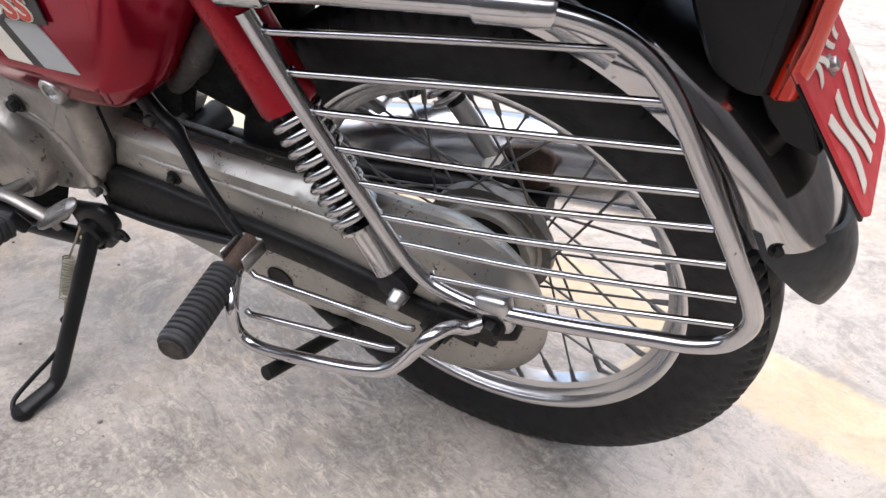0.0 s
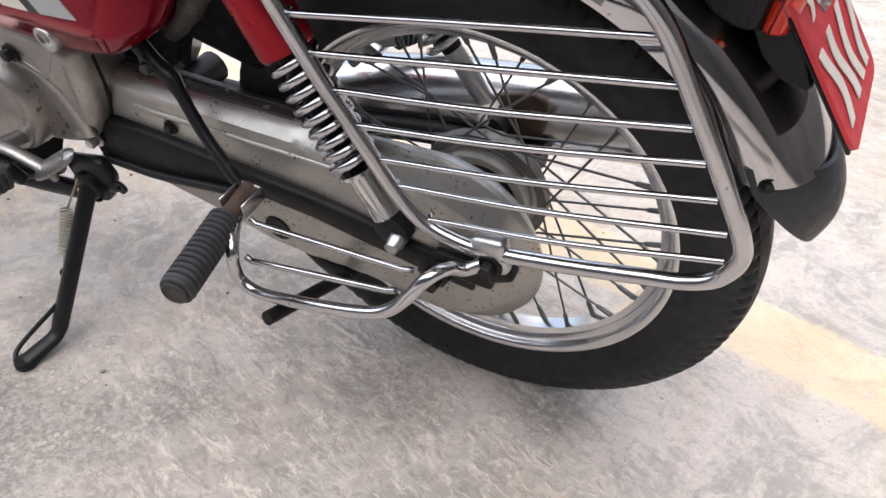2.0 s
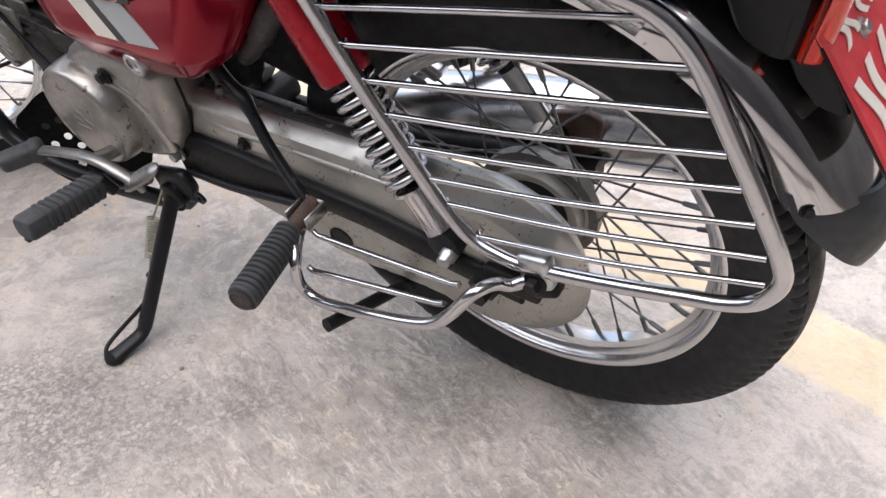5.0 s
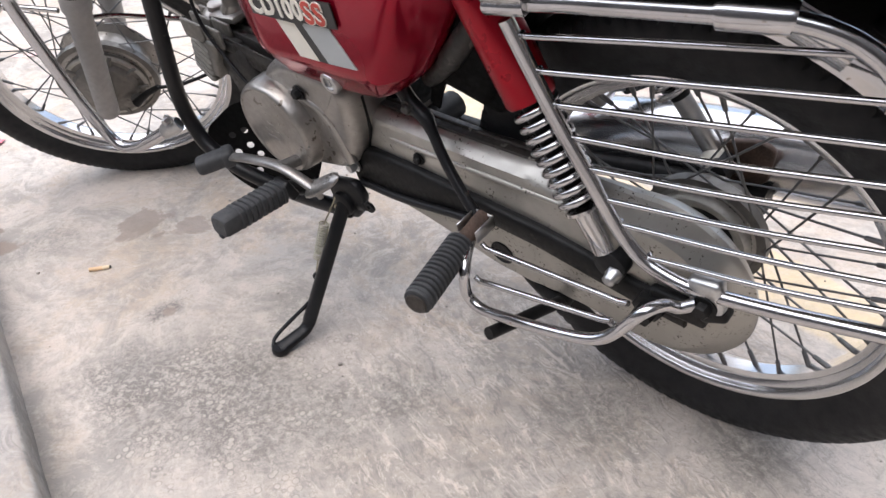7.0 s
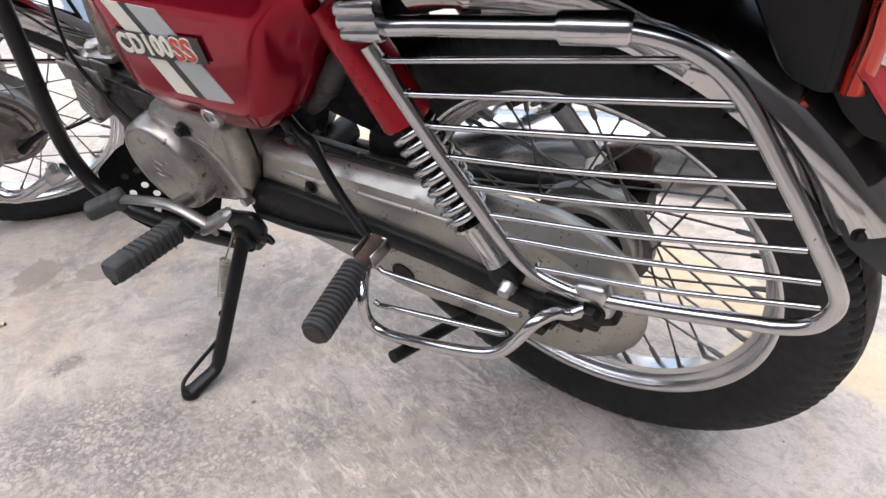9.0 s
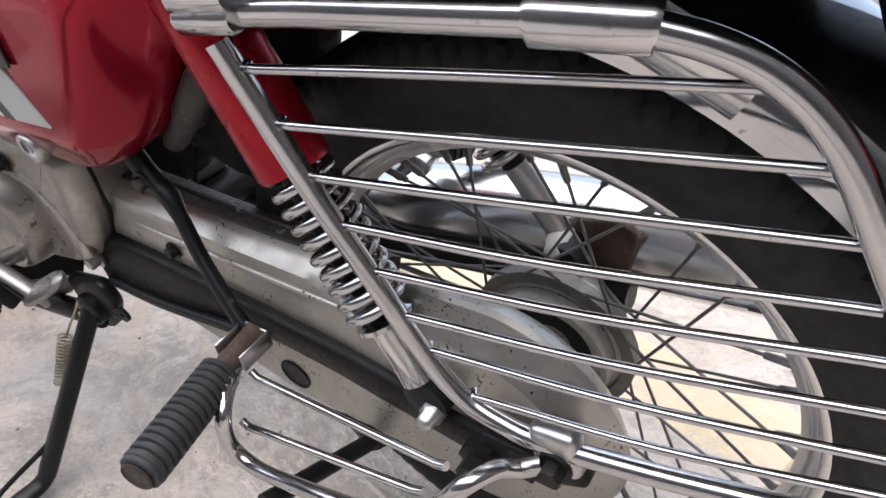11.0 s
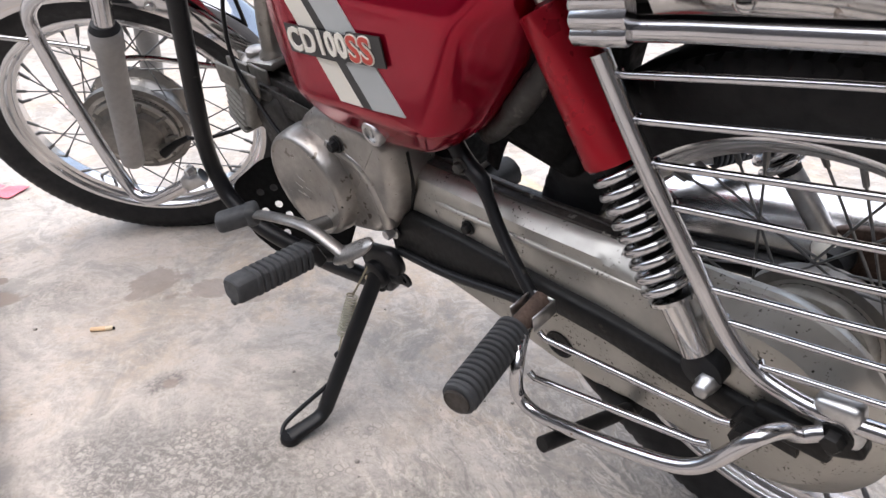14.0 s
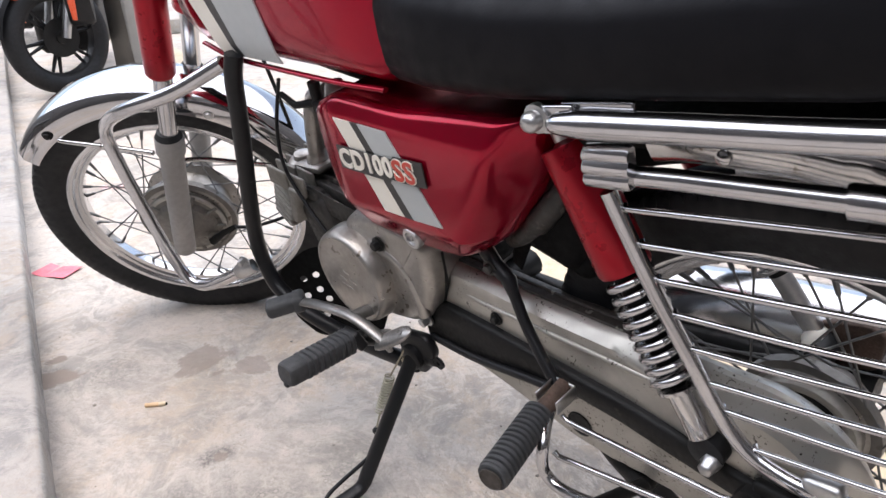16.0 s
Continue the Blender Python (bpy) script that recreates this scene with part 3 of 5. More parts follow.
@sub("swing_arm", GREASY, bike, "greasy black swing arm")
def swing_arm(bm):
    top = [(-0.455, 0.34), (-0.411, 0.352), (-0.333, 0.349), (-0.263, 0.343), (-0.197, 0.338), (-0.13, 0.334), (-0.07, 0.326), (-0.02, 0.314), (0.05, 0.305)]
    low = [(0.05, 0.272), (0.0, 0.277), (-0.078, 0.29), (-0.135, 0.3), (-0.2, 0.305), (-0.25, 0.3), (-0.34, 0.284), (-0.455, 0.274)]
    rows = []
    for k in range(33):
        x = -0.455 + 0.505 * k / 32
        zt = next(a[1] + (b[1] - a[1]) * (x - a[0]) / (b[0] - a[0]) for a, b in zip(top, top[1:]) if x <= b[0] + 1e-6)
        zb = next(b[1] + (a[1] - b[1]) * (x - b[0]) / (a[0] - b[0]) for a, b in zip(low, low[1:]) if x >= b[0] - 1e-6)
        rows.append([Vector((x, y, z)) for y, z in ((-0.055, zt), (-0.086, zt), (-0.091, zt - 0.002), (-0.094, zt - 0.006), (-0.094, zb + 0.006), (-0.091, zb + 0.002), (-0.086, zb), (-0.055, zb))])
    rings(bm, rows)
    tube(bm, catmull([(-0.46, 0.1, 0.262), (-0.3, 0.1, 0.266), (-0.2, 0.1, 0.272), (-0.1, 0.1, 0.29), (0.05, 0.1, 0.302)], 4), 0.0155, 12)
    tube(bm, [(-0.43, -0.09, 0.31), (-0.43, 0.1, 0.3)], 0.022, 12)


@sub("arm_edge", BLACK, swing_arm, "raised black flange along the arm")
def _(bm):
    tube(bm, catmull([(-0.445, -0.095, 0.285), (-0.36, -0.096, 0.288), (-0.27, -0.097, 0.303), (-0.21, -0.098, 0.312)], 5), 0.006, 8)


@sub("pivot_bolt", STEEL, bike)
def _(bm):
    bolt(bm, (-0.446, -0.096, 0.317), (0, -1, 0), 0.0075, 0.011)


@sub("axle_bracket", GREASY, bike, "greasy axle adjuster plate")
def _(bm):
    box(bm, (0.047, -0.1, 0.318), (0.062, 0.012, 0.03), None, 0.004)
    disc(bm, (0.018, -0.1, 0.306), (0, -1, 0), [(0.018, 0), (0.018, 0.012), (0.012, 0.014), (0.012, 0.026)], 6)

# shock absorbers
def shock(y0, y1, side):
    top, bot = (Vector((-0.207, y1, 0.65)), Vector((-0.033, y0, 0.334))) if side < 0 else (Vector((-0.205, y1, 0.655)), Vector((-0.008, y0, 0.338)))
    d = (bot - top).normalized()
    L = (bot - top).length
    s0 = 0.034
    bm = bmesh.new()
    disc(bm, top + d * s0, d, [(0.012, -0.004), (0.018, 0.0), (0.0262, 0.0), (0.027, 0.002), (0.027, 0.03), (0.027, L * 0.368 - 0.004), (0.025, L * 0.368), (0.0235, L * 0.368), (0.0235, L * 0.3)], 40)
    body = part("shock_cover", bm, RED_OLD, bike, "red painted shock absorber cover")
    bm = bmesh.new()
    a0, a1, turns = (L * 0.46, L * 0.785, 9.3) if side < 0 else (L * 0.45, L * 0.715, 8.0)
    x = d.orthogonal().normalized()
    z = d.cross(x)
    n = int(turns * 22)
    pts = [top + d * (a0 + (a1 - a0) * k / n) + (x * math.cos(2 * math.pi * turns * k / n) + z * math.sin(2 * math.pi * turns * k / n)) * 0.0215 for k in range(n + 1)]
    tube(bm, pts, 0.0043, 12)
    part("spring", bm, CHROME, body, "chromed coil spring")
    bm = bmesh.new()
    if side < 0:
        disc(bm, top + d * L * 0.4, d, [(0.012, L * 0.385), (0.018, L * 0.395), (0.0225, L * 0.4), (0.0225, L * 0.41), (0.0155, L * 0.415), (0.0145, L * 0.5), (0.0145, L * 0.555), (0.011, L * 0.56)], 32)
    if side > 0:
        disc(bm, top + d * L * 0.7, d, [(0.0155, 0), (0.016, 0.006), (0.0112, 0.009), (0.0112, L * 0.24), (0.009, L * 0.26)], 28)
    part("damper_tube", bm, CHROME_OLD if side < 0 else STEEL, body, "worn chrome damper tube" if side < 0 else "zinc plated damper tube")
    bm = bmesh.new()
    disc(bm, top + d * L * 0.45, d, [(0.0135, 0), (0.0135, L * 0.26), (0.011, L * 0.3)], 20)
    part("bump_rubber", bm, GREASY, body)
    bm = bmesh.new()
    disc(bm, bot + Vector((0, side * -0.024, 0)), (0, side, 0), [(0.018, 0), (0.019, 0.004), (0.019, 0.032), (0.014, 0.034)], 24)
    part("rubber_bush", bm, RUBBER, body)
    bm = bmesh.new()
    disc(bm, bot + Vector((0.008, side * 0.006, -0.006)), (0, side, 0), [(0.0105, 0), (0.0105, 0.007), (0.0085, 0.009), (0.008, 0.016), (0.006, 0.0185), (0.002, 0.0195)], 6)
    part("cap_nut", bm, STEEL, body)
    bm = bmesh.new()
    disc(bm, top + d * 0.02, d, [(0.011, 0), (0.011, 0.05)], 16)
    part("top_rod", bm, STEEL, body)


shock(-0.093, -0.066, -1)
shock(0.1, 0.08, 1)

# chrome side guard
G_PATH = [(-0.106, -0.1235, 0.618), (-0.0965, -0.1225, 0.594), (-0.0825, -0.121, 0.56), (-0.0675, -0.1195, 0.525), (-0.052, -0.118, 0.493), (-0.0355, -0.1165, 0.46), (-0.0185, -0.115, 0.425),
          (-0.0005, -0.1135, 0.395), (0.018, -0.112, 0.3765), (0.042, -0.111, 0.3675), (0.064, -0.11, 0.3645), (0.097, -0.107, 0.3655), (0.147, -0.1005, 0.3695), (0.21, -0.0915, 0.3765),
          (0.243, -0.0875, 0.3815), (0.2665, -0.0845, 0.394), (0.2775, -0.084, 0.421), (0.2715, -0.084, 0.446), (0.2555, -0.084, 0.479), (0.2445, -0.084, 0.5005), (0.231, -0.084, 0.526),
          (0.2135, -0.084, 0.558), (0.1965, -0.085, 0.59), (0.185, -0.086, 0.6075), (0.172, -0.0875, 0.6215), (0.155, -0.091, 0.634), (0.136, -0.096, 0.6425), (0.116, -0.101, 0.6475)]
G_IN = Vector((0.0, 0.004, 0.0))


@sub("leg_guard", CHROME, bike, "chromed tube guard with thin rods")
def guard(bm):
    tube(bm, catmull(G_PATH, 6), 0.0074, 14)


RODS_L = [(-0.0945, 0.6045), (-0.0815, 0.5725), (-0.068, 0.5405), (-0.055, 0.508), (-0.0405, 0.4755), (-0.0265, 0.4425), (-0.012, 0.4155), (0.018, 0.383)]
RODS_R = [(0.1565, 0.622), (0.184, 0.592), (0.199, 0.5595), (0.214, 0.5285), (0.2285, 0.5015), (0.243, 0.4715), (0.2565, 0.4415), (0.2605, 0.413)]
for k, (l, r) in enumerate(zip(RODS_L, RODS_R)):
    bm = bmesh.new()
    yl, yr = -0.1235 + 0.0017 * k, -0.0845
    a, b = Vector((l[0], yl, l[1])), Vector((r[0], yr, r[1]))
    d = (b - a).normalized()
    mid = a.lerp(b, 0.5) + Vector((0, -0.006, 0.004 if k < 3 else 0.001))
    pts = [a + Vector((0.0, 0.006, 0.0)), a + d * 0.004, *catmull([a + d * 0.012, mid, b + d * 0.0045], 6), b + d * 0.006]
    tube(bm, pts, 0.0029, 10)
    part("rod", bm, CHROME, guard)


@sub("top_tube", CHROME, guard, "chrome tube with a sleeve joint")
def _(bm):
    tube(bm, [(-0.095, -0.1255, 0.637), (-0.04, -0.121, 0.6425), (0.074, -0.112, 0.6505), (0.118, -0.1015, 0.6495)], 0.0085, 18)


@sub("sleeve", CHROME, guard)
def _(bm):
    tube(bm, [(0.071, -0.1125, 0.6503), (0.073, -0.112, 0.6505), (0.118, -0.1015, 0.6495), (0.12, -0.101, 0.6492)], [0.011, 0.0122, 0.0122, 0.011], 18)


@sub("clamp", CHROME, guard, "ribbed chrome clamp round the shock absorber")
def _(bm):
    x0, x1 = -0.12, -0.0765
    prof = []
    for k in range(72):
        a = 2 * math.pi * k / 72
        z = 0.0195 * math.sin(a)
        lobe = 0.72 + 0.28 * abs(math.cos(1.5 * math.pi * z / 0.0195)) ** 0.7
        prof.append((-0.128 - (0.0105 * lobe * max(0.0, math.cos(a)) ** 0.35 if math.cos(a) > 0 else 0.004 * math.cos(a)), z))
    loops = []
    for x, k in ((x0, 0.92), (x0 + 0.002, 1.0), (x1 - 0.002, 1.0), (x1, 0.92)):
        loops.append([Vector((x, -0.128 + (y + 0.128) * k, 0.6435 + 0.15 * (x + 0.11) + z * k)) for y, z in prof])
    rings(bm, loops)


@sub("lower_clamp", STEEL, guard, "pressed steel clamp")
def _(bm):
    box(bm, (0.079, -0.1055, 0.361), (0.034, 0.02, 0.042), Matrix.Rotation(-0.15, 3, "Y"), 0.007, 3)


@sub("clamp_bolt", GREASY, guard, "dark clamp bolt")
def _(bm):
    bolt(bm, (0.081, -0.1155, 0.353), (0, -1, 0), 0.0085, 0.009)
    box(bm, (0.083, -0.099, 0.334), (0.03, 0.02, 0.024), Matrix.Rotation(-0.5, 3, "Y"), 0.004)

# grab rail along the seat
@sub("grab_rail", CHROME, bike, "polished chrome grab rail along the seat")
def rail(bm):
    pts = [(-0.148, -0.137, 0.676), (-0.131, -0.138, 0.679), (-0.04, -0.133, 0.689), (0.09, -0.124, 0.702), (0.19, -0.112, 0.715), (0.28, -0.09, 0.73), (0.34, -0.05, 0.75), (0.36, 0.0, 0.753), (0.34, 0.05, 0.75), (0.28, 0.09, 0.73),
           (0.19, 0.112, 0.715), (0.09, 0.124, 0.702), (-0.04, 0.133, 0.689), (-0.148, 0.138, 0.676)]
    pp = catmull(pts, 8)
    tube(bm, pp, [0.004 + 0.0075 * min(1.0, k / 10) for k in range(len(pp))], 16)


@sub("rail_bracket", CHROME, rail)
def _(bm):
    t = Matrix.Rotation(-0.15, 3, "Y")
    box(bm, (-0.15, -0.131, 0.677), (0.05, 0.006, 0.026), t, 0.0025)
    box(bm, (-0.108, -0.125, 0.688), (0.07, 0.006, 0.018), t, 0.0025)


@sub("rail_bolt", STEEL, rail)
def _(bm):
    disc(bm, (-0.163, -0.13, 0.677), (0, -1, 0), [(0.013, 0), (0.013, 0.006), (0.009, 0.007), (0.009, 0.015), (0.006, 0.019), (0.002, 0.02)], 12)
    disc(bm, (-0.138, -0.134, 0.68), (0, -1, 0), [(0.007, 0), (0.007, 0.005), (0.005, 0.007)], 6)

# rear mudguard, lamp and plate
@sub("rear_mudguard", POLISHED, bike, "polished chrome rear mudguard")
def mudguard(bm):
    arc = [(0.312 + 0.04 * math.cos(a) ** 0.9, 0.064 * math.sin(a)) for a in (radians(-88 + 176 * k / 22) for k in range(23))]
    out = [(0.306, -0.0655), *arc, (0.306, 0.0655)]
    prof = out + [(r - 0.0018, y * 0.97) for r, y in out[::-1]]
    spun(bm, prof, Matrix.Translation((0.001, 0.006, 0.313)), 64, True, 20, 96)
    bmesh.ops.bisect_plane(bm, geom=bm.verts[:] + bm.edges[:] + bm.faces[:], plane_co=(0, 0, 0.472), plane_no=(0, 0, -1), clear_outer=True)


# front stretch of the mudguard, its shade and dirt put in as black
@sub("dark_mudguard_front", MATT, bike, "front stretch of the mudguard, black for shade and dirt under the seat")
def _(bm):
    prof = [(0.318, -0.058), (0.334, -0.056), (0.344, -0.045), (0.35, -0.022), (0.351, 0), (0.35, 0.022), (0.344, 0.045), (0.334, 0.056), (0.318, 0.058),
            (0.318, 0.055), (0.331, 0.053), (0.341, 0.043), (0.347, 0.02), (0.348, 0), (0.347, -0.02), (0.341, -0.043), (0.331, -0.053), (0.318, -0.055)]
    spun(bm, prof, Matrix.Translation((0.0, 0.006, 0.307)), 40, True, 104, 158)


# cream liner: the pale floor's reflection in the chrome, put in as colour
@sub("underside", CREAM_REFLECTION, mudguard, "cream liner coloured as the floor mirrored in the chrome")
def _(bm):
    arc = [(0.3095 + 0.04 * math.cos(a) ** 0.9, 0.0605 * math.sin(a)) for a in (radians(-86 + 172 * k / 14) for k in range(15))]
    spun(bm, arc + [(r - 0.001, y * 0.98) for r, y in arc[::-1]], Matrix.Translation((0.001, 0.006, 0.313)), 48, True, 21, 95)
    bmesh.ops.bisect_plane(bm, geom=bm.verts[:] + bm.edges[:] + bm.faces[:], plane_co=(0, 0, 0.474), plane_no=(0, 0, -1), clear_outer=True)


@sub("mud_flap", FLAP, mudguard, "blue-black rubber mud flap")
def flap(bm):
    rows = []
    for k in range(11):
        t = k / 10
        loop = []
        for thick in (0.0, 0.0035):
            row = []
            for s in (j / 10 for j in range(-10, 11)):
                q = abs(s) ** 2.4
                x = (0.3195 + 0.006 * t + 0.013 * math.sin(2.9 * t)) * (1 - q) + (0.259 + 0.014 * t) * q - thick
                row.append(Vector((x, 0.006 + s * (0.0665 - thick), 0.488 - 0.014 * (1 - q) - t * (0.084 * (1 - q) + 0.025 * q))))
            loop += row if thick == 0 else row[::-1]
        rows.append(loop)
    rings(bm, rows)


@sub("flap_bolt", GREASY, flap)
def _(bm):
    bolt(bm, (0.2775, -0.0555, 0.474), (0.5, -1, 0), 0.0045, 0.004)


@sub("tail_lamp", BLACK, bike, "black tail lamp housing with a red lens")
def lamp(bm):
    shell(bm, [(0.19, 0.632), (0.205, 0.6), (0.226, 0.588), (0.2425, 0.5885), (0.246, 0.612), (0.252, 0.71), (0.18, 0.715), (0.178, 0.66)], [(0.004, -0.055), (0, -0.05), (0, 0.05), (0.004, 0.055)], 0.01, 3)


@sub("lens", LENS, lamp, "orange red plastic lens")
def _(bm):
    shell(bm, [(0.2425, 0.588), (0.2575, 0.589), (0.2625, 0.612), (0.268, 0.71), (0.253, 0.71), (0.25, 0.636), (0.245, 0.612)], [(0.005, -0.056), (0, -0.051), (0, 0.051), (0.005, 0.056)], 0.004, 3)


@sub("plate_bracket", BLACK, lamp, "black bracket under the lamp")
def _(bm):
    shell(bm, [(0.235, 0.5875), (0.246, 0.568), (0.262, 0.552), (0.282, 0.547), (0.2835, 0.553), (0.262, 0.6), (0.258, 0.5885)], [(0.002, -0.043), (0, -0.04), (0, 0.04), (0.002, 0.043)], 0.004, 2)


PLT = Matrix.Translation((0.286, 0.0, 0.568)) @ Matrix.Rotation(radians(-35.4), 4, "Y")


@sub("number_plate", PLATE_RED, bike, "red number plate with white marks")
def plate(bm):
    shell(bm, [(-0.057, -0.0625), (0.057, -0.0625), (0.057, 0.0625), (-0.057, 0.0625)], [(0, -0.0015), (0, 0.0015)], 0.014, 4)
    bmesh.ops.rotate(bm, matrix=Matrix.Rotation(radians(90), 3, "Z"), verts=bm.verts)
    bmesh.ops.transform(bm, matrix=PLT, verts=bm.verts)


# unseen black sheet added to keep the plate's red out of the mudguard reflection
@sub("plate_reflection_mask", BLACK, plate)
def _(bm):
    box(bm, (-0.0035, 0, 0.0), (0.003, 0.112, 0.122), None, 0.001, 1)
    bmesh.ops.transform(bm, matrix=PLT, verts=bm.verts)


for z0, hh, ww, cols in ((0.042, 0.022, 0.008, (-0.034, -0.017, 0.012, 0.034)), (-0.016, 0.06, 0.012, (-0.04, -0.013, 0.014, 0.041))):
    for k, y in enumerate(cols):
        bm = bmesh.new()
        pts = [(0.0021, y + 0.007 * math.sin(4.4 * f + 1.3 * k), z0 + hh * (f - 0.5)) for f in (0, 0.2, 0.4, 0.6, 0.8, 1.0)]
        rings(bm, [[Vector((x + dx, yy + dy, z)) for dx, dy in ((0, -ww / 2), (0.0008, -ww / 2), (0.0008, ww / 2), (0, ww / 2))] for x, yy, z in catmull(pts, 3)])
        bmesh.ops.transform(bm, matrix=PLT, verts=bm.verts)
        part("plate_mark", bm, WHITE, plate)


@sub("plate_bolt", STEEL, plate)
def _(bm):
    bolt(bm, (0.0015, -0.003, 0.028), (1, 0, 0), 0.005, 0.004)
    bmesh.ops.transform(bm, matrix=PLT, verts=bm.verts)

# seat and tank
@sub("seat", SEAT, bike, "long black vinyl dual seat")
def seat(bm):
    loops = []
    for x, zb, zt, w in ((-0.385, 0.71, 0.74, 0.06), (-0.38, 0.685, 0.775, 0.11), (-0.362, 0.664, 0.79, 0.128), (-0.3, 0.664, 0.785, 0.134), (-0.21, 0.671, 0.78, 0.138), (-0.1, 0.687, 0.785, 0.14),
                         (0.07, 0.71, 0.81, 0.138), (0.18, 0.729, 0.835, 0.13), (0.25, 0.745, 0.835, 0.11), (0.275, 0.765, 0.815, 0.07)):
        loop = []
        for k in range(28):
            a = 2 * math.pi * k / 28
            c, s = math.cos(a), math.sin(a)
            loop.append(Vector((x, w * abs(c) ** 0.45 * (1 if c > 0 else -1), (zb + zt) / 2 + (zt - zb) / 2 * abs(s) ** 0.55 * (1 if s > 0 else -1))))
        loops.append(loop)
    rings(bm, loops)


@sub("fuel_tank", RED, bike, "glossy red fuel tank with white and grey stripes")
def tank(bm):
    loops = []
    for x, zb, zt, w in ((-0.88, 0.77, 0.8, 0.05), (-0.87, 0.72, 0.83, 0.09), (-0.835, 0.684, 0.86, 0.115), (-0.77, 0.67, 0.875, 0.128), (-0.6, 0.6675, 0.88, 0.135), (-0.46, 0.666, 0.86, 0.134), (-0.385, 0.663, 0.83, 0.127), (-0.366, 0.67, 0.8, 0.115)):
        loop = []
        for k in range(36):
            a = 2 * math.pi * k / 36
            c, s = math.cos(a), math.sin(a)
            loop.append(Vector((x, w * abs(c) ** 0.33 * (1 if c > 0 else -1), (zb + zt) / 2 + (zt - zb) / 2 * abs(s) ** 0.45 * (1 if s > 0 else -1))))
        loops.append(loop)
    rings(bm, loops)


for nm, mt, top, low in (("white_stripe", WHITE, (-0.782, -0.73), (-0.699, -0.66)), ("dark_stripe", DECAL_BLACK, (-0.73, -0.702), (-0.66, -0.645)), ("grey_stripe", GREY, (-0.702, -0.585), (-0.645, -0.557))):
    bm = bmesh.new()
    rows = []
    for k in range(9):
        t = k / 8
        z = 0.68 + 0.12 * t
        x0, x1 = (low[n] + (top[n] - low[n]) * t for n in (0, 1))
        y = -0.1365 + 0.0035 * max(0.0, 1 - 10 * t)
        rows.append([Vector((x0, y, z)), Vector((x1, y, z)), Vector((x1, y + 0.002, z)), Vector((x0, y + 0.002, z))])
    rings(bm, rows)
    part(nm, bm, mt, tank)


@sub("tank_seam", RED, tank, "pressed seam along the tank bottom")
def _(bm):
    tube(bm, catmull([(-0.8, -0.112, 0.678), (-0.7, -0.124, 0.671), (-0.58, -0.127, 0.669), (-0.46, -0.126, 0.667), (-0.385, -0.118, 0.665)], 5), 0.0042, 10, 0.7)

# side cover
COVER = [(-0.545, 0.625), (-0.5, 0.645), (-0.38, 0.642), (-0.25, 0.652), (-0.207, 0.652), (-0.198, 0.637), (-0.208, 0.597), (-0.238, 0.545), (-0.278, 0.492), (-0.31, 0.471), (-0.345, 0.462), (-0.43, 0.452), (-0.496, 0.457), (-0.517, 0.486), (-0.543, 0.513), (-0.555, 0.55), (-0.552, 0.597)]


def cover_y(x, z, d):
    past = 0.887 * (x + 0.234) - 0.462 * (z - 0.632)
    back = 0.45 * bend(0.5 - z, 0.0012) + 1.5 * bend(past, 0.004) + 0.55 * bend(z - 0.622, 0.004) + 0.3 * bend(-0.51 - x, 0.006)
    R = 0.009
    lip = R - math.sqrt(max(0.0, R * R - max(0.0, R - d) ** 2))
    return -0.1268 + back + lip


@sub("side_cover", RED, bike, "glossy red side cover with stripes and a model badge", 60)
def cover(bm):
    loop = [(q.x, q.y) for q in rounded([(x, z, 0) for x, z in COVER], 0.02, 6, True)]
    dense = []
    for (ax, az), (bx, bz) in zip(loop, loop[1:] + loop[:1]):
        n = max(1, int(math.hypot(bx - ax, bz - az) / 0.006))
        dense += [(ax + (bx - ax) * k / n, az + (bz - az) * k / n) for k in range(n)]
    cx, cz = -0.37, 0.56
    loops = []
    for y in (-0.04, -0.085):
        loops.append([Vector((x, max(y, cover_y(x, z, 0.0)), z)) for x, z in dense])
    for f in (1.0, 0.995, 0.985, 0.97, 0.95, 0.925, 0.9, 0.87, 0.84, 0.81, 0.78, 0.74, 0.7, 0.65, 0.6, 0.53, 0.46, 0.38, 0.3, 0.2, 0.1, 0.02):
        row = []
        for x, z in dense:
            px, pz = cx + (x - cx) * f, cz + (z - cz) * f
            row.append(Vector((px, cover_y(px, pz, edge_dist(px, pz, loop) if f < 1 else 0.0), pz)))
        loops.append(row)
    rings(bm, loops)


@sub("cover_lock", STEEL, cover, "round chrome lock")
def _(bm):
    disc(bm, (-0.404, -0.113, 0.4745), (0, -1, -0.08), [(0.015, 0), (0.015, 0.006), (0.0135, 0.008), (0.0095, 0.008), (0.0095, 0.0055), (0.003, 0.0055)], 28)
    box(bm, (-0.404, -0.1192, 0.4743), (0.0025, 0.002, 0.01), None, 0.0005, 1)


def stripe(nm, mt, quad, parent, y=-0.1282):
    bm = bmesh.new()
    vs = [[Vector((x, yy, z)) for x, z in quad] for yy in (y, y + 0.0016)]
    rings(bm, vs)
    return part(nm, bm, mt, parent)


for nm, mt, quad in (("white_stripe", WHITE, [(-0.489, 0.621), (-0.456, 0.621), (-0.393, 0.512), (-0.43, 0.511)]), ("dark_stripe", DECAL_BLACK, [(-0.456, 0.621), (-0.442, 0.621), (-0.377, 0.5125), (-0.393, 0.512)]),
                     ("grey_stripe", GREY, [(-0.442, 0.621), (-0.393, 0.62), (-0.328, 0.516), (-0.377, 0.5125)])):
    stripe(nm, mt, quad, cover)

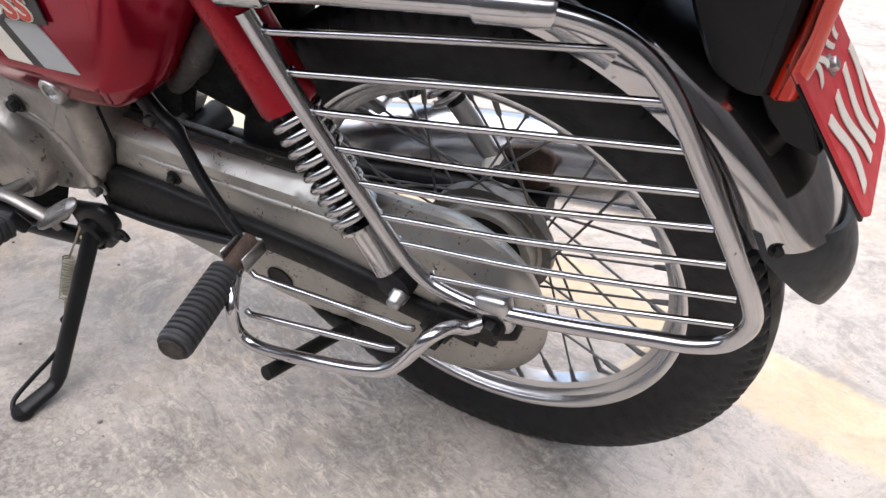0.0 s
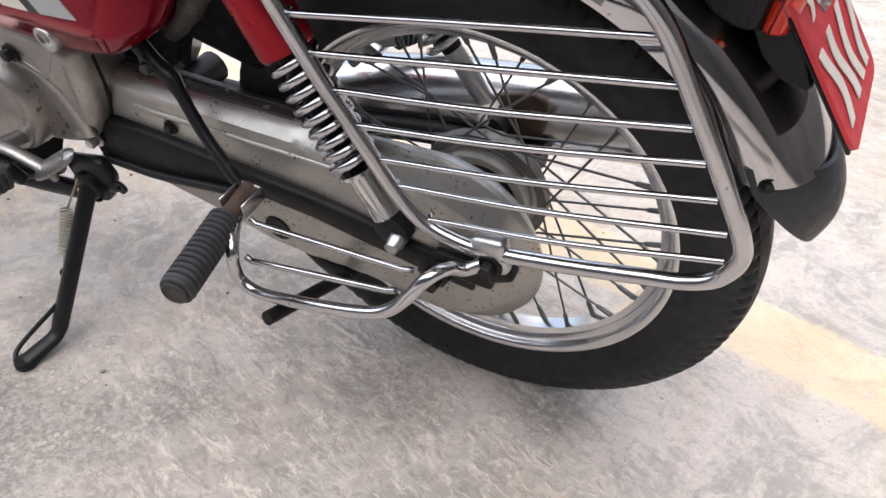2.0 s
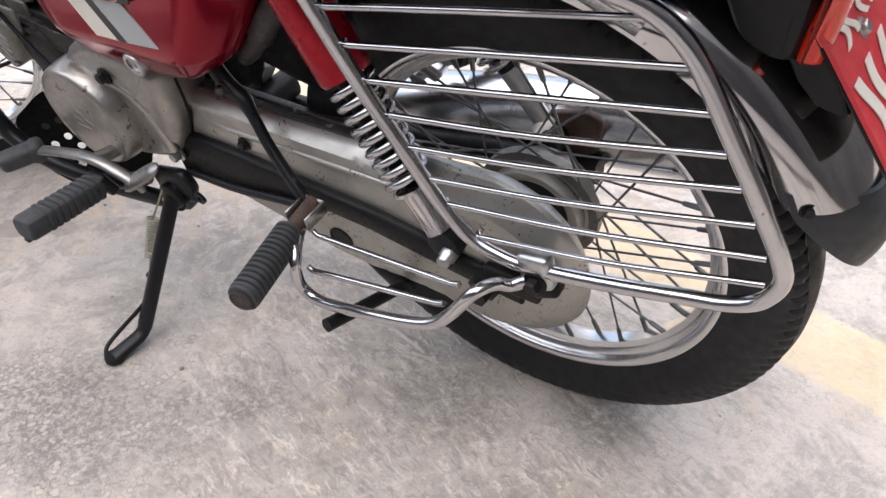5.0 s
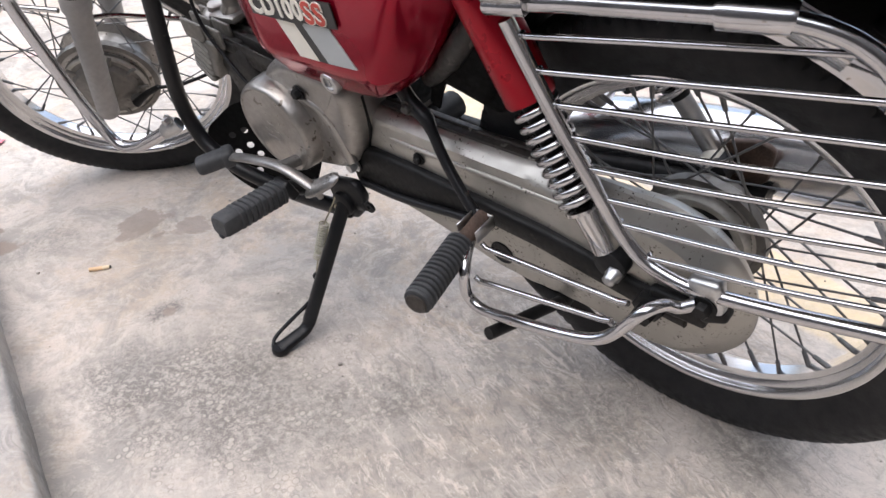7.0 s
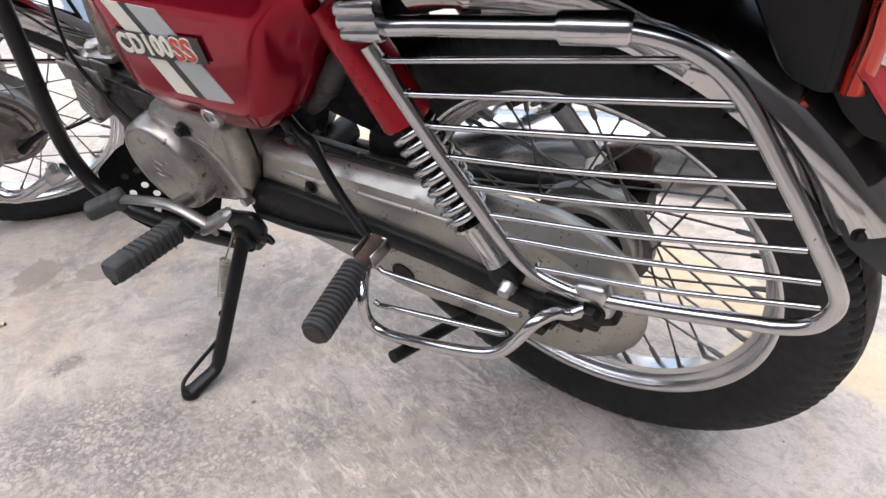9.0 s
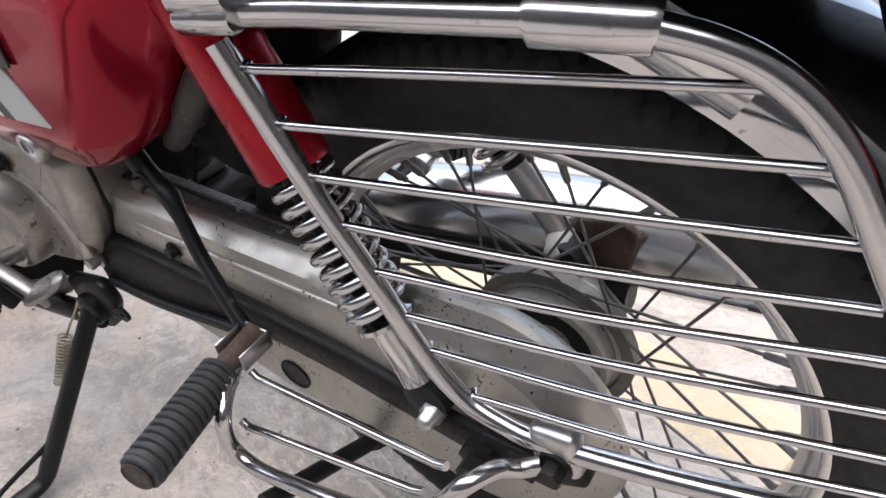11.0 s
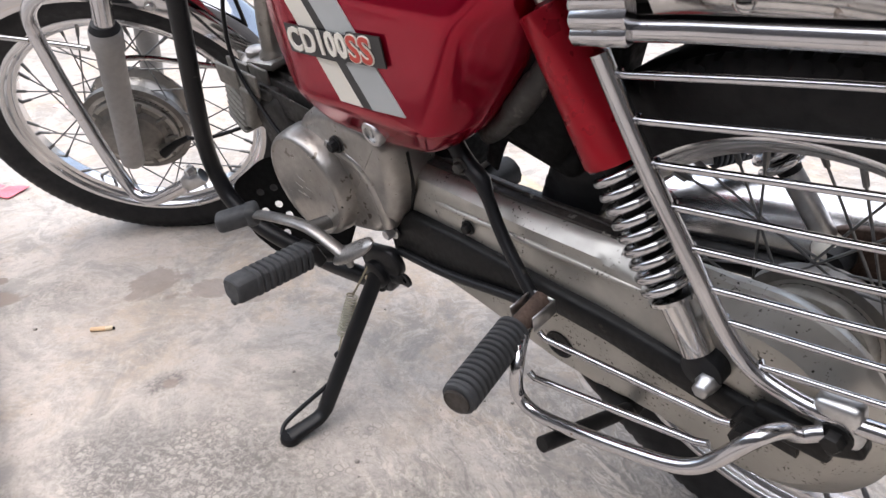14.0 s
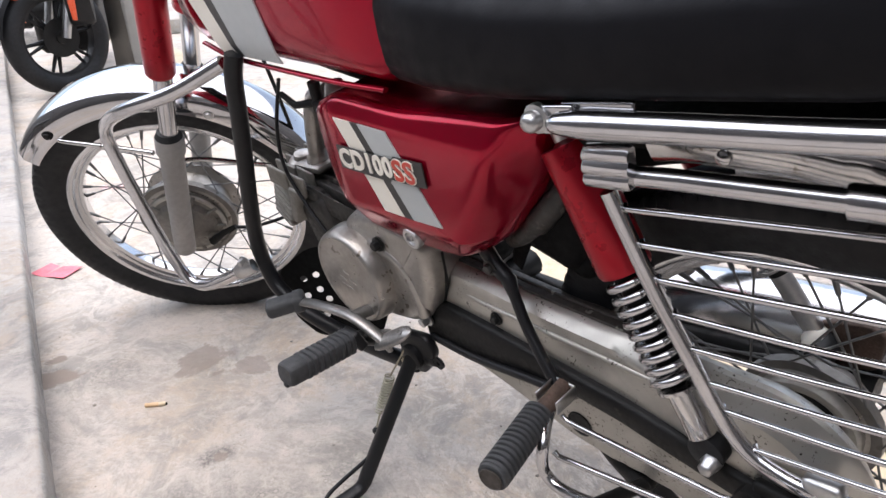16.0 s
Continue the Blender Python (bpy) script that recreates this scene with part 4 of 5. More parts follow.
badge = stripe("badge", DECAL_BLACK, [(-0.494, 0.5865), (-0.389, 0.5885), (-0.386, 0.5925), (-0.337, 0.595), (-0.3365, 0.565), (-0.348, 0.5635), (-0.397, 0.5615), (-0.4, 0.558), (-0.494, 0.556)], cover, -0.1306)
badge["label"] = "black badge with raised letters"


def letters(text, size, m, material, parent, offset=0.0, depth=0.0006, name="lettering"):
    cu = bpy.data.curves.new("tmp", "FONT")
    cu.body, cu.size, cu.extrude, cu.offset, cu.resolution_u = text, size, depth, offset, 3
    cu.space_character = 1.06
    o = bpy.data.objects.new("tmp", cu)
    me = bpy.data.meshes.new_from_object(o)
    bpy.data.objects.remove(o)
    bpy.data.curves.remove(cu)
    me.transform(m)
    me.name = name
    me.materials.clear()
    me.materials.append(material)
    ob = new(name, me)
    ob.parent = parent
    return ob


BM = Matrix.Translation((-0.491, -0.1312, 0.5592)) @ Matrix.Rotation(radians(-4), 4, "Y") @ Matrix.Rotation(radians(90), 4, "X")
letters("CD100", 0.034, BM @ Matrix.Diagonal((0.97, 1, 1, 1)), WHITE, badge, 0.0012)
letters("SS", 0.036, BM @ Matrix.Translation((0.1035, -0.002, 0)) @ Matrix.Diagonal((1.08, 1, 1, 1)), WHITE, badge, 0.002)
letters("SS", 0.036, BM @ Matrix.Translation((0.1035, -0.002, 0.0006)) @ Matrix.Diagonal((1.08, 1, 1, 1)), DECAL_RED, badge, 0.0008)

# engine
@sub("engine", ALLOY, bike, "scuffed cast alloy engine casing")
def engine(bm):
    out = [(-0.60, 0.40), (-0.575, 0.45), (-0.51, 0.478), (-0.42, 0.47), (-0.398, 0.45), (-0.4, 0.39), (-0.418, 0.345), (-0.445, 0.312), (-0.52, 0.295), (-0.6, 0.3)]
    shell(bm, out, [(0.01, 0.09), (0, 0.08), (0, -0.085), (0.003, -0.1), (0.009, -0.109), (0.014, -0.112), (0.017, -0.1125)], 0.022, 5)


@sub("generator_cover", ALLOY, engine, "round cast cover with a worn emblem")
def gen(bm):
    disc(bm, (-0.556, -0.1, 0.367), (0, -1, 0), [(0.074, 0), (0.074, 0.014), (0.072, 0.03), (0.069, 0.036), (0.066, 0.037), (0.064, 0.0355), (0.062, 0.0355)], 56)


@sub("emblem", ALLOY, gen)
def _(bm):
    for k in range(5):
        box(bm, (-0.57 + 0.011 * (k % 3), -0.1362, 0.352 + 0.012 * (k // 2)), (0.014, 0.0008, 0.003), Matrix.Rotation(0.35, 3, "Y"), 0.0003, 1)


for pts in ([(-0.575, 0.418), (-0.553, 0.402), (-0.538, 0.355), (-0.519, 0.312)], [(-0.515, 0.428), (-0.462, 0.415), (-0.447, 0.398), (-0.436, 0.364), (-0.434, 0.335)]):
    bm = bmesh.new()
    line = rounded([(x, -0.1075, z) for x, z in pts], 0.014, 4)
    tube(bm, line, 0.0085, 12)
    part("casing_rib", bm, ALLOY, engine)


@sub("casing_seam", GREASY, engine, "dark seam between casing and chain case")
def _(bm):
    tube(bm, [(-0.4, -0.0835, 0.436), (-0.402, -0.0835, 0.385), (-0.42, -0.0835, 0.345)], 0.0028, 8)


@sub("casing_bolt", GREASY, engine)
def _(bm):
    bolt(bm, (-0.49, -0.114, 0.435), (0, -1, 0), 0.007, 0.008)


@sub("cylinder", FIN, bike, "dark finned engine cylinder and head")
def cyl(bm):
    box(bm, (-0.665, 0, 0.405), (0.17, 0.11, 0.07), Matrix.Rotation(0.12, 3, "Y"), 0.012)
    box(bm, (-0.8, 0, 0.392), (0.075, 0.13, 0.07), Matrix.Rotation(0.12, 3, "Y"), 0.012)
    box(bm, (-0.705, -0.055, 0.375), (0.085, 0.045, 0.1), Matrix.Rotation(-0.3, 3, "Y"), 0.012)
    box(bm, (-0.74, -0.01, 0.432), (0.1, 0.13, 0.02), Matrix.Rotation(0.1, 3, "Y"), 0.006)


for k in range(8):
    bm = bmesh.new()
    box(bm, (-0.66, -0.07 + 0.014 * k, 0.42 + 0.0055 * min(k, 5)), (0.125, 0.0026, 0.036), Matrix.Rotation(0.12, 3, "Y"), 0.0012, 1)
    part("cylinder_fin", bm, FIN, cyl)
for k in range(7):
    bm = bmesh.new()
    z = 0.355 + 0.0116 * k
    x0, x1 = -0.874 + 0.42 * (z - 0.355) + 0.012 * (k == 6), -0.788 + 0.47 * (z - 0.355)
    out = [(x0 + 0.008, -0.068), (x0, -0.05), (x0, 0.05), (x0 + 0.008, 0.068), (x1, 0.086), (x1, -0.086)]
    loop = [(q.x, q.y) for q in rounded([(x, y, 0) for x, y in out], 0.01, 3, True)]
    rings(bm, [[Vector((x, y, zz + 0.1 * (-0.8 - x))) for x, y in inset(loop, d)] for d, zz in ((0.0014, z), (0, z + 0.0012), (0, z + 0.0032), (0.0014, z + 0.0044))])
    part("head_fin", bm, HEAD, cyl)
for k in range(5):
    for x, ln in ((-0.786, 0.056), (-0.73, 0.046)):
        bm = bmesh.new()
        box(bm, (x - 0.004 * k, -0.08 + 0.021 * k, 0.4475 - 0.001 * k), (ln, 0.005, 0.032), Matrix.Rotation(0.08, 3, "Y"), 0.002, 2)
        part("head_rib", bm, HEAD, cyl)


@sub("head_bracket", HEAD, cyl, "cast lug between cylinder and head")
def _(bm):
    shell(bm, [(-0.755, 0.44), (-0.72, 0.436), (-0.735, 0.413), (-0.755, 0.37), (-0.773, 0.374), (-0.762, 0.41)], [(0.003, -0.087), (0, -0.084), (0, -0.07)], 0.006, 3)


@sub("valve_cap", ALLOY, cyl, "round alloy valve cap")
def _(bm):
    disc(bm, (-0.78, -0.03, 0.443), (0.1, 0, 1), [(0.027, -0.004), (0.027, 0.012), (0.024, 0.017), (0.016, 0.019), (0.015, 0.027), (0.011, 0.029)], 24)


@sub("carburettor", ALLOY, bike, "small alloy carburettor and intake")
def _(bm):
    tube(bm, catmull([(-0.62, -0.02, 0.5), (-0.6, -0.03, 0.55), (-0.55, -0.04, 0.58)], 5), 0.018, 14)
    disc(bm, (-0.6, -0.045, 0.58), (0, 0, 1), [(0.022, -0.03), (0.024, -0.02), (0.024, 0.015), (0.018, 0.02), (0.012, 0.04)], 18)


@sub("frame_tube", BLACK, bike, "black painted frame tube")
def frame_tube(bm):
    tube(bm, catmull([(-0.66, -0.14, 0.685), (-0.67, -0.147, 0.655), (-0.688, -0.15, 0.6), (-0.725, -0.15, 0.52), (-0.762, -0.15, 0.44), (-0.792, -0.15, 0.36), (-0.792, -0.15, 0.31), (-0.768, -0.15, 0.272), (-0.7, -0.14, 0.238), (-0.6, -0.12, 0.215), (-0.48, -0.11, 0.225)], 6), 0.0125, 14)


@sub("frame", MATT, bike, "black pressed steel frame")
def _(bm):
    box(bm, (-0.29, 0, 0.55), (0.22, 0.12, 0.15), Matrix.Rotation(0.3, 3, "Y"), 0.02)
    box(bm, (-0.43, 0, 0.43), (0.07, 0.11, 0.15), None, 0.02)
    box(bm, (-0.265, 0, 0.474), (0.15, 0.1, 0.036), Matrix.Rotation(0.25, 3, "Y"), 0.012)
    tube(bm, [(-0.95, 0, 0.72), (-0.7, 0, 0.65), (-0.4, 0, 0.62)], 0.03, 12)
    box(bm, (0.02, 0, 0.665), (0.4, 0.16, 0.03), Matrix.Rotation(-0.14, 3, "Y"), 0.01)


@sub("inner_tank_panel", CHROME_OLD, bike, "rust-pitted chrome strip under the seat")
def _(bm):
    tube(bm, catmull([(-0.097, -0.075, 0.639), (-0.071, -0.075, 0.644), (-0.024, -0.075, 0.648), (0.018, -0.075, 0.650), (0.056, -0.075, 0.648), (0.077, -0.075, 0.647), (0.15, -0.07, 0.61)], 5), 0.017, 12, 0.3, (0, 1, 0.2))
    disc(bm, (-0.03, -0.0805, 0.644), (0, -1, 0), [(0.006, 0), (0.006, 0.002), (0.003, 0.0035)], 14)


@sub("perforated_guard", MATT, bike, "black perforated engine guard plate")
def guard_plate(bm):
    n = Vector((0.702, -0.702, 0.12))
    u = Vector((0.7071, 0.7071, 0))
    v = n.cross(u)
    out = [(-0.07, 0.05), (-0.012, 0.085), (0.1, 0.085), (0.12, -0.02), (0.08, -0.1), (-0.03, -0.085), (-0.062, -0.04)]
    loops = [[(q.x, q.y) for q in rounded([(x, z, 0) for x, z in out], 0.015, 4, True)]]
    for x, z in ((-0.007, 0.0345), (-0.007, 0.0055), (-0.031, -0.003), (0.0045, -0.015), (-0.008, -0.0455), (-0.03, 0.03), (-0.037, -0.035)):
        loops.append([(x + 0.0062 * math.cos(a), z + 0.0062 * math.sin(a)) for a in (2 * math.pi * k / 18 for k in range(18))])
    edges = []
    for loop in loops:
        vs = [bm.verts.new(Vector((-0.75, -0.085, 0.235)) + u * x + v * z) for x, z in loop]
        edges += [bm.edges.new((a, b)) for a, b in zip(vs, vs[1:] + vs[:1])]
    bmesh.ops.triangle_fill(bm, use_beauty=True, use_dissolve=False, edges=edges)
    ext = bmesh.ops.extrude_face_region(bm, geom=bm.faces[:])
    bmesh.ops.translate(bm, vec=n * -0.0015, verts=[q for q in ext["geom"] if isinstance(q, bmesh.types.BMVert)])


# front crash bar
@sub("crash_bar", CHROME, bike, "chrome front crash bar")
def crash(bm):
    tube(bm, catmull([(-0.69, -0.145, 0.672), (-0.76, -0.195, 0.642), (-0.85, -0.235, 0.62), (-0.925, -0.246, 0.595), (-0.972, -0.247, 0.566), (-0.985, -0.246, 0.525), (-0.982, -0.243, 0.44), (-0.97, -0.239, 0.355), (-0.957, -0.233, 0.292), (-0.935, -0.225, 0.27),
                      (-0.897, -0.213, 0.276), (-0.84, -0.196, 0.303), (-0.79, -0.178, 0.33)], 6), 0.0105, 14)


@sub("crash_clamp", STEEL, crash)
def _(bm):
    tube(bm, [(-0.816, -0.188, 0.316), (-0.814, -0.187, 0.317), (-0.79, -0.176, 0.329), (-0.786, -0.172, 0.331)], [0.0112, 0.0135, 0.0135, 0.011], 16)
    bolt(bm, (-0.79, -0.182, 0.345), (0.3, -1, 0), 0.006, 0.01)

# fork, front mudguard
def fv(x, y, z):
    return FM @ Vector((x, y, z))


for side in (-1, 1):
    y = 0.098 * side
    bm = bmesh.new()
    tube(bm, [fv(0.0035, y, -0.019), fv(0.004, y, -0.015), fv(0.005, y, 0.0), fv(0.02, y, 0.17), fv(0.026, y, 0.235)], [0.016, 0.0195, 0.02, 0.0205, 0.021], 24)
    tube(bm, [fv(0.0255, y, 0.23), fv(0.028, y, 0.258), fv(0.0285, y, 0.263)], [0.0245, 0.0245, 0.021], 24)
    leg = part("fork_slider", bm, FORK, bike, "dull grey fork slider")
    bm = bmesh.new()
    tube(bm, [fv(0.026, y, 0.235), fv(0.056, y, 0.5)], 0.0155, 18)
    part("stanchion", bm, CHROME, leg)
    bm = bmesh.new()
    tube(bm, [fv(0.028, y, 0.262), fv(0.0285, y, 0.272)], [0.0225, 0.018], 18)
    part("dust_seal", bm, RUBBER, leg)
    bm = bmesh.new()
    tube(bm, [fv(0.041, y, 0.384), fv(0.0415, y, 0.389), fv(0.045, y, 0.43), fv(0.06, y, 0.6)], [0.021, 0.0235, 0.0235, 0.0235], 24)
    part("fork_cover", bm, RED_OLD, leg, "red fork cover")


@sub("front_mudguard", POLISHED, bike, "chrome front mudguard")
def fmud(bm):
    prof = [(0.274, -0.052), (0.3, -0.052), (0.313, -0.038), (0.318, -0.018), (0.319, 0), (0.318, 0.018), (0.313, 0.038), (0.3, 0.052), (0.274, 0.052),
            (0.274, 0.05), (0.299, 0.05), (0.311, 0.036), (0.316, 0.017), (0.317, 0), (0.316, -0.017), (0.311, -0.036), (0.299, -0.05), (0.274, -0.05)]
    spun(bm, prof, FM, 72, True, 14, 148)


@sub("mudguard_stay", CHROME_OLD, fmud)
def _(bm):
    tube(bm, catmull([fv(-0.178, -0.054, 0.208), fv(-0.16, -0.06, 0.21), fv(-0.084, -0.08, 0.219), fv(-0.004, -0.1, 0.226)], 5), 0.0045, 10)
    tube(bm, catmull([fv(0.04, -0.095, 0.207), fv(0.07, -0.08, 0.198), fv(0.11, -0.07, 0.186), fv(0.177, -0.055, 0.166)], 5), 0.0045, 10)


@sub("mudguard_bolt", GREASY, fmud)
def _(bm):
    bolt(bm, fv(-0.195, -0.0525, 0.217), FM.to_3x3() @ Vector((0, -1, 0)), 0.006, 0.005)


@sub("bracket_bolt", STEEL, fmud)
def _(bm):
    bolt(bm, fv(0.086, -0.0525, 0.273), FM.to_3x3() @ Vector((0, -1, 0)), 0.006, 0.005)


@sub("front_brake_plate", DULL, bike, "cast front brake plate with a cable arm")
def _(bm):
    ax = FM.to_3x3() @ Vector((0, -1, 0))
    disc(bm, fv(0, -0.036, 0), ax, [(0.076, 0), (0.076, 0.006), (0.07, 0.010), (0.06, 0.011), (0.054, 0.022), (0.03, 0.026), (0.02, 0.036), (0.012, 0.04)], 48)
    for k in range(10):
        a = radians(36 * k)
        tube(bm, [fv(0.056 * math.cos(a), -0.05, 0.056 * math.sin(a)), fv(0.075 * math.cos(a), -0.046, 0.075 * math.sin(a))], 0.004, 8)
    tube(bm, [fv(0.05, -0.05, -0.02), fv(0.05, -0.072, -0.02)], 0.011, 14)


@sub("brake_arm", GREASY, bike, "dark brake arm on the front drum")
def _(bm):
    tube(bm, [fv(0.05, -0.073, -0.02), fv(0.075, -0.073, 0.005), fv(0.1, -0.07, 0.02)], [0.009, 0.0065, 0.005], 10)


# side stand
@sub("side_stand", BLACK, bike, "black side stand resting on the floor")
def stand(bm):
    pp = rounded([(-0.478, -0.114, 0.25), (-0.4903, -0.2535, 0.0865), (-0.4985, -0.303, 0.0835)], 0.012, 6)
    tube(bm, pp, [0.0128] * 2 + [0.0115] * (len(pp) - 3) + [0.0125], 16, 0.7)
    spun(bm, [(0.001, -0.006), (0.0125, -0.006), (0.014, -0.003), (0.014, 0.002), (0.0125, 0.0045), (0.001, 0.005)], Matrix.Translation((-0.4985, -0.303, 0.0825)) @ Matrix.Rotation(radians(-102), 4, "X"), 24)
    shell(bm, [(-0.515, 0.276), (-0.445, 0.293), (-0.432, 0.266), (-0.45, 0.238), (-0.466, 0.214), (-0.508, 0.212)], [(0.002, -0.098), (0, -0.1), (0, -0.11), (0.002, -0.112)], 0.012, 4)
    disc(bm, (-0.481, -0.108, 0.244), (0, -1, 0), [(0.02, 0), (0.02, 0.012), (0.016, 0.015)], 24)


@sub("stand_tang", BLACK, stand, "flat tang with a hole")
def _(bm):
    spun(bm, [(0.0035, -0.1125), (0.0035, -0.1085), (0.0095, -0.1085), (0.0095, -0.1125)], Matrix.Translation((-0.426, 0, 0.2555)), 20)
    box(bm, (-0.445, -0.1105, 0.2485), (0.03, 0.004, 0.014), Matrix.Rotation(-0.35, 3, "Y"), 0.001, 1)


@sub("foot_loop", BLACK, stand)
def _(bm):
    tube(bm, catmull([(-0.49, -0.216, 0.13), (-0.5, -0.238, 0.116), (-0.513, -0.27, 0.1), (-0.518, -0.296, 0.09), (-0.511, -0.308, 0.085)], 5), 0.0032, 8)


@sub("stand_spring", SPRING, stand, "thin zinc plated return spring")
def _(bm):
    a, b = Vector((-0.503, -0.148, 0.219)), Vector((-0.512, -0.176, 0.165))
    d = (b - a).normalized()
    x = d.orthogonal().normalized()
    z = d.cross(x)
    n = 14 * 14
    L = (b - a).length
    tube(bm, [a + d * L * k / n + (x * math.cos(2 * math.pi * k / 14) + z * math.sin(2 * math.pi * k / 14)) * 0.0072 for k in range(n + 1)], 0.0012, 6)
    tube(bm, [a, (-0.492, -0.13, 0.246), (-0.488, -0.122, 0.258)], 0.0014, 6)
    tube(bm, [b, (-0.515, -0.19, 0.138)], 0.0014, 6)


@sub("spring_pin", BLACK, stand)
def _(bm):
    disc(bm, (-0.514, -0.191, 0.135), (0.4, -1, 0.2), [(0.004, -0.012), (0.0065, -0.004), (0.0065, 0.002), (0.003, 0.005)], 14)


@sub("stand_bolt", SPRING, stand, "yellow zinc bolt")
def _(bm):
    bolt(bm, (-0.488, -0.12, 0.238), (0, -1, 0.2), 0.0075, 0.006)

# foot pegs and gear lever
def peg(name, a, b, r, n, cap_label, cap=0.04, square=2.0):
    """A ribbed rubber peg from a to b: n ribs with cut grooves, then a plain end; square above 2 makes it blocky."""
    a, b = Vector(a), Vector(b)
    d = (b - a)
    side = d.cross(Vector((0, 0, 1))).normalized()
    up = side.cross(d).normalized()
    pts = []
    for k in range(n):
        pts += [((1 - cap) * (k + f) / n, q) for f, q in ((0.0, 0.8), (0.3, 0.78), (0.34, 0.96), (0.42, 1.0), (0.86, 1.0), (0.95, 0.95))]
    pts += [(1 - cap + cap * f + 0.002, q) for f, q in ((0.0, 0.9), (0.1, 0.95), (0.8, 0.94), (0.93, 0.88), (1.0, 0.78))]
    loops = []
    for f, q in pts:
        row = []
        for j in range(28):
            t = 2 * math.pi * j / 28
            cc, ss = math.cos(t), math.sin(t)
            g = (abs(cc) ** square + abs(ss) ** square) ** (-1 / square) * q * r
            row.append(a + d * f + side * cc * g + up * ss * g * (1.0 if square == 2 else 0.9))
        loops.append(row)
    bm = bmesh.new()
    rings(bm, loops)
    ob = part(name, bm, RUBBER_GREY, bike, cap_label, 25)
    bm = bmesh.new()
    if square == 2:
        disc(bm, b + d.normalized() * 0.0015, d, [(r * 0.74, 0), (r * 0.76, 0.0015), (r * 0.7, 0.0025), (r * 0.66, 0.0015)], 24)
        part("peg_end", bm, GRIME, ob, "worn bare end of the peg")
    else:
        # solid dark block, not a cut: the slot's shade given as colour
        box(bm, b - d.normalized() * 0.004, (r * 0.5, 0.012, r * 0.35), None, 0.002)
        bmesh.ops.translate(bm, vec=-up * r * 0.78, verts=bm.verts)
        part("end_slot", bm, RUBBER, ob, "dark block standing for the slot in the peg end")
    return ob


peg("rear_foot_peg", (-0.198, -0.152, 0.333), (-0.176, -0.252, 0.339), 0.0175, 14, "ribbed grey rubber passenger foot peg")
peg("front_foot_peg", (-0.524, -0.18, 0.301), (-0.517, -0.288, 0.322), 0.0185, 9, "ribbed grey rubber rider foot peg", 0.24, 3.4)


@sub("peg_mount", BLACK, bike, "black bar that carries the rider foot peg")
def _(bm):
    tube(bm, catmull([(-0.56, -0.1, 0.235), (-0.54, -0.13, 0.262), (-0.526, -0.165, 0.293), (-0.524, -0.185, 0.302)], 4), 0.0115, 12)
    box(bm, (-0.525, -0.172, 0.298), (0.03, 0.016, 0.034), Matrix.Rotation(0.3, 3, "X"), 0.004)


peg("far_foot_peg", (-0.168, 0.15, 0.375), (-0.135, 0.215, 0.37), 0.0165, 10, "ribbed rubber foot peg on the exhaust side")


@sub("far_peg_bracket", STEEL, bike, "steel folding peg bracket on the exhaust side")
def _(bm):
    tube(bm, [(-0.215, 0.12, 0.345), (-0.19, 0.14, 0.37), (-0.165, 0.152, 0.376)], [0.007, 0.010, 0.012], 12)
    box(bm, (-0.19, 0.135, 0.365), (0.03, 0.03, 0.022), Matrix.Rotation(0.4, 3, "Y"), 0.004)


@sub("peg_bracket", RUST, bike, "rusty folding peg bracket")
def bracket(bm):
    tube(bm, [(-0.196, -0.11, 0.34), (-0.194, -0.155, 0.336)], 0.011, 10)


@sub("bracket_clip", STEEL, bracket)
def _(bm):
    for dx in (-0.014, 0.014):
        box(bm, (-0.196 + dx, -0.126, 0.339), (0.0025, 0.034, 0.018), None, 0.001, 1)
    box(bm, (-0.196, -0.1105, 0.339), (0.03, 0.003, 0.018), None, 0.001, 1)


@sub("peg_stay", BLACK, bike, "black tube stay for the passenger peg")
def stay(bm):
    tube(bm, [*catmull([(-0.318, -0.081, 0.466), (-0.306, -0.082, 0.45), (-0.284, -0.085, 0.437)], 4), *catmull([(-0.276, -0.088, 0.42), (-0.252, -0.098, 0.386), (-0.214, -0.11, 0.346), (-0.2, -0.112, 0.334)], 4)], [0.0095] * 9 + [0.0068] * 13, 12)


@sub("stay_bolt", FIN, stay)
def _(bm):
    bolt(bm, (-0.306, -0.09, 0.449), (0, -1, 0), 0.0065, 0.006)


@sub("gear_lever", LEVER, bike, "heel and toe gear lever in worn chrome")
def lever(bm):
    tube(bm, catmull([(-0.672, -0.168, 0.301), (-0.612, -0.168, 0.319), (-0.532, -0.166, 0.334), (-0.49, -0.162, 0.322), (-0.462, -0.158, 0.306)], 6), 0.0088, 12, 0.6)
    tube(bm, [(-0.525, -0.11, 0.318), (-0.525, -0.165, 0.332)], 0.009, 12)
    tube(bm, [(-0.468, -0.157, 0.306), (-0.466, -0.156, 0.292)], [0.007, 0.004], 10)


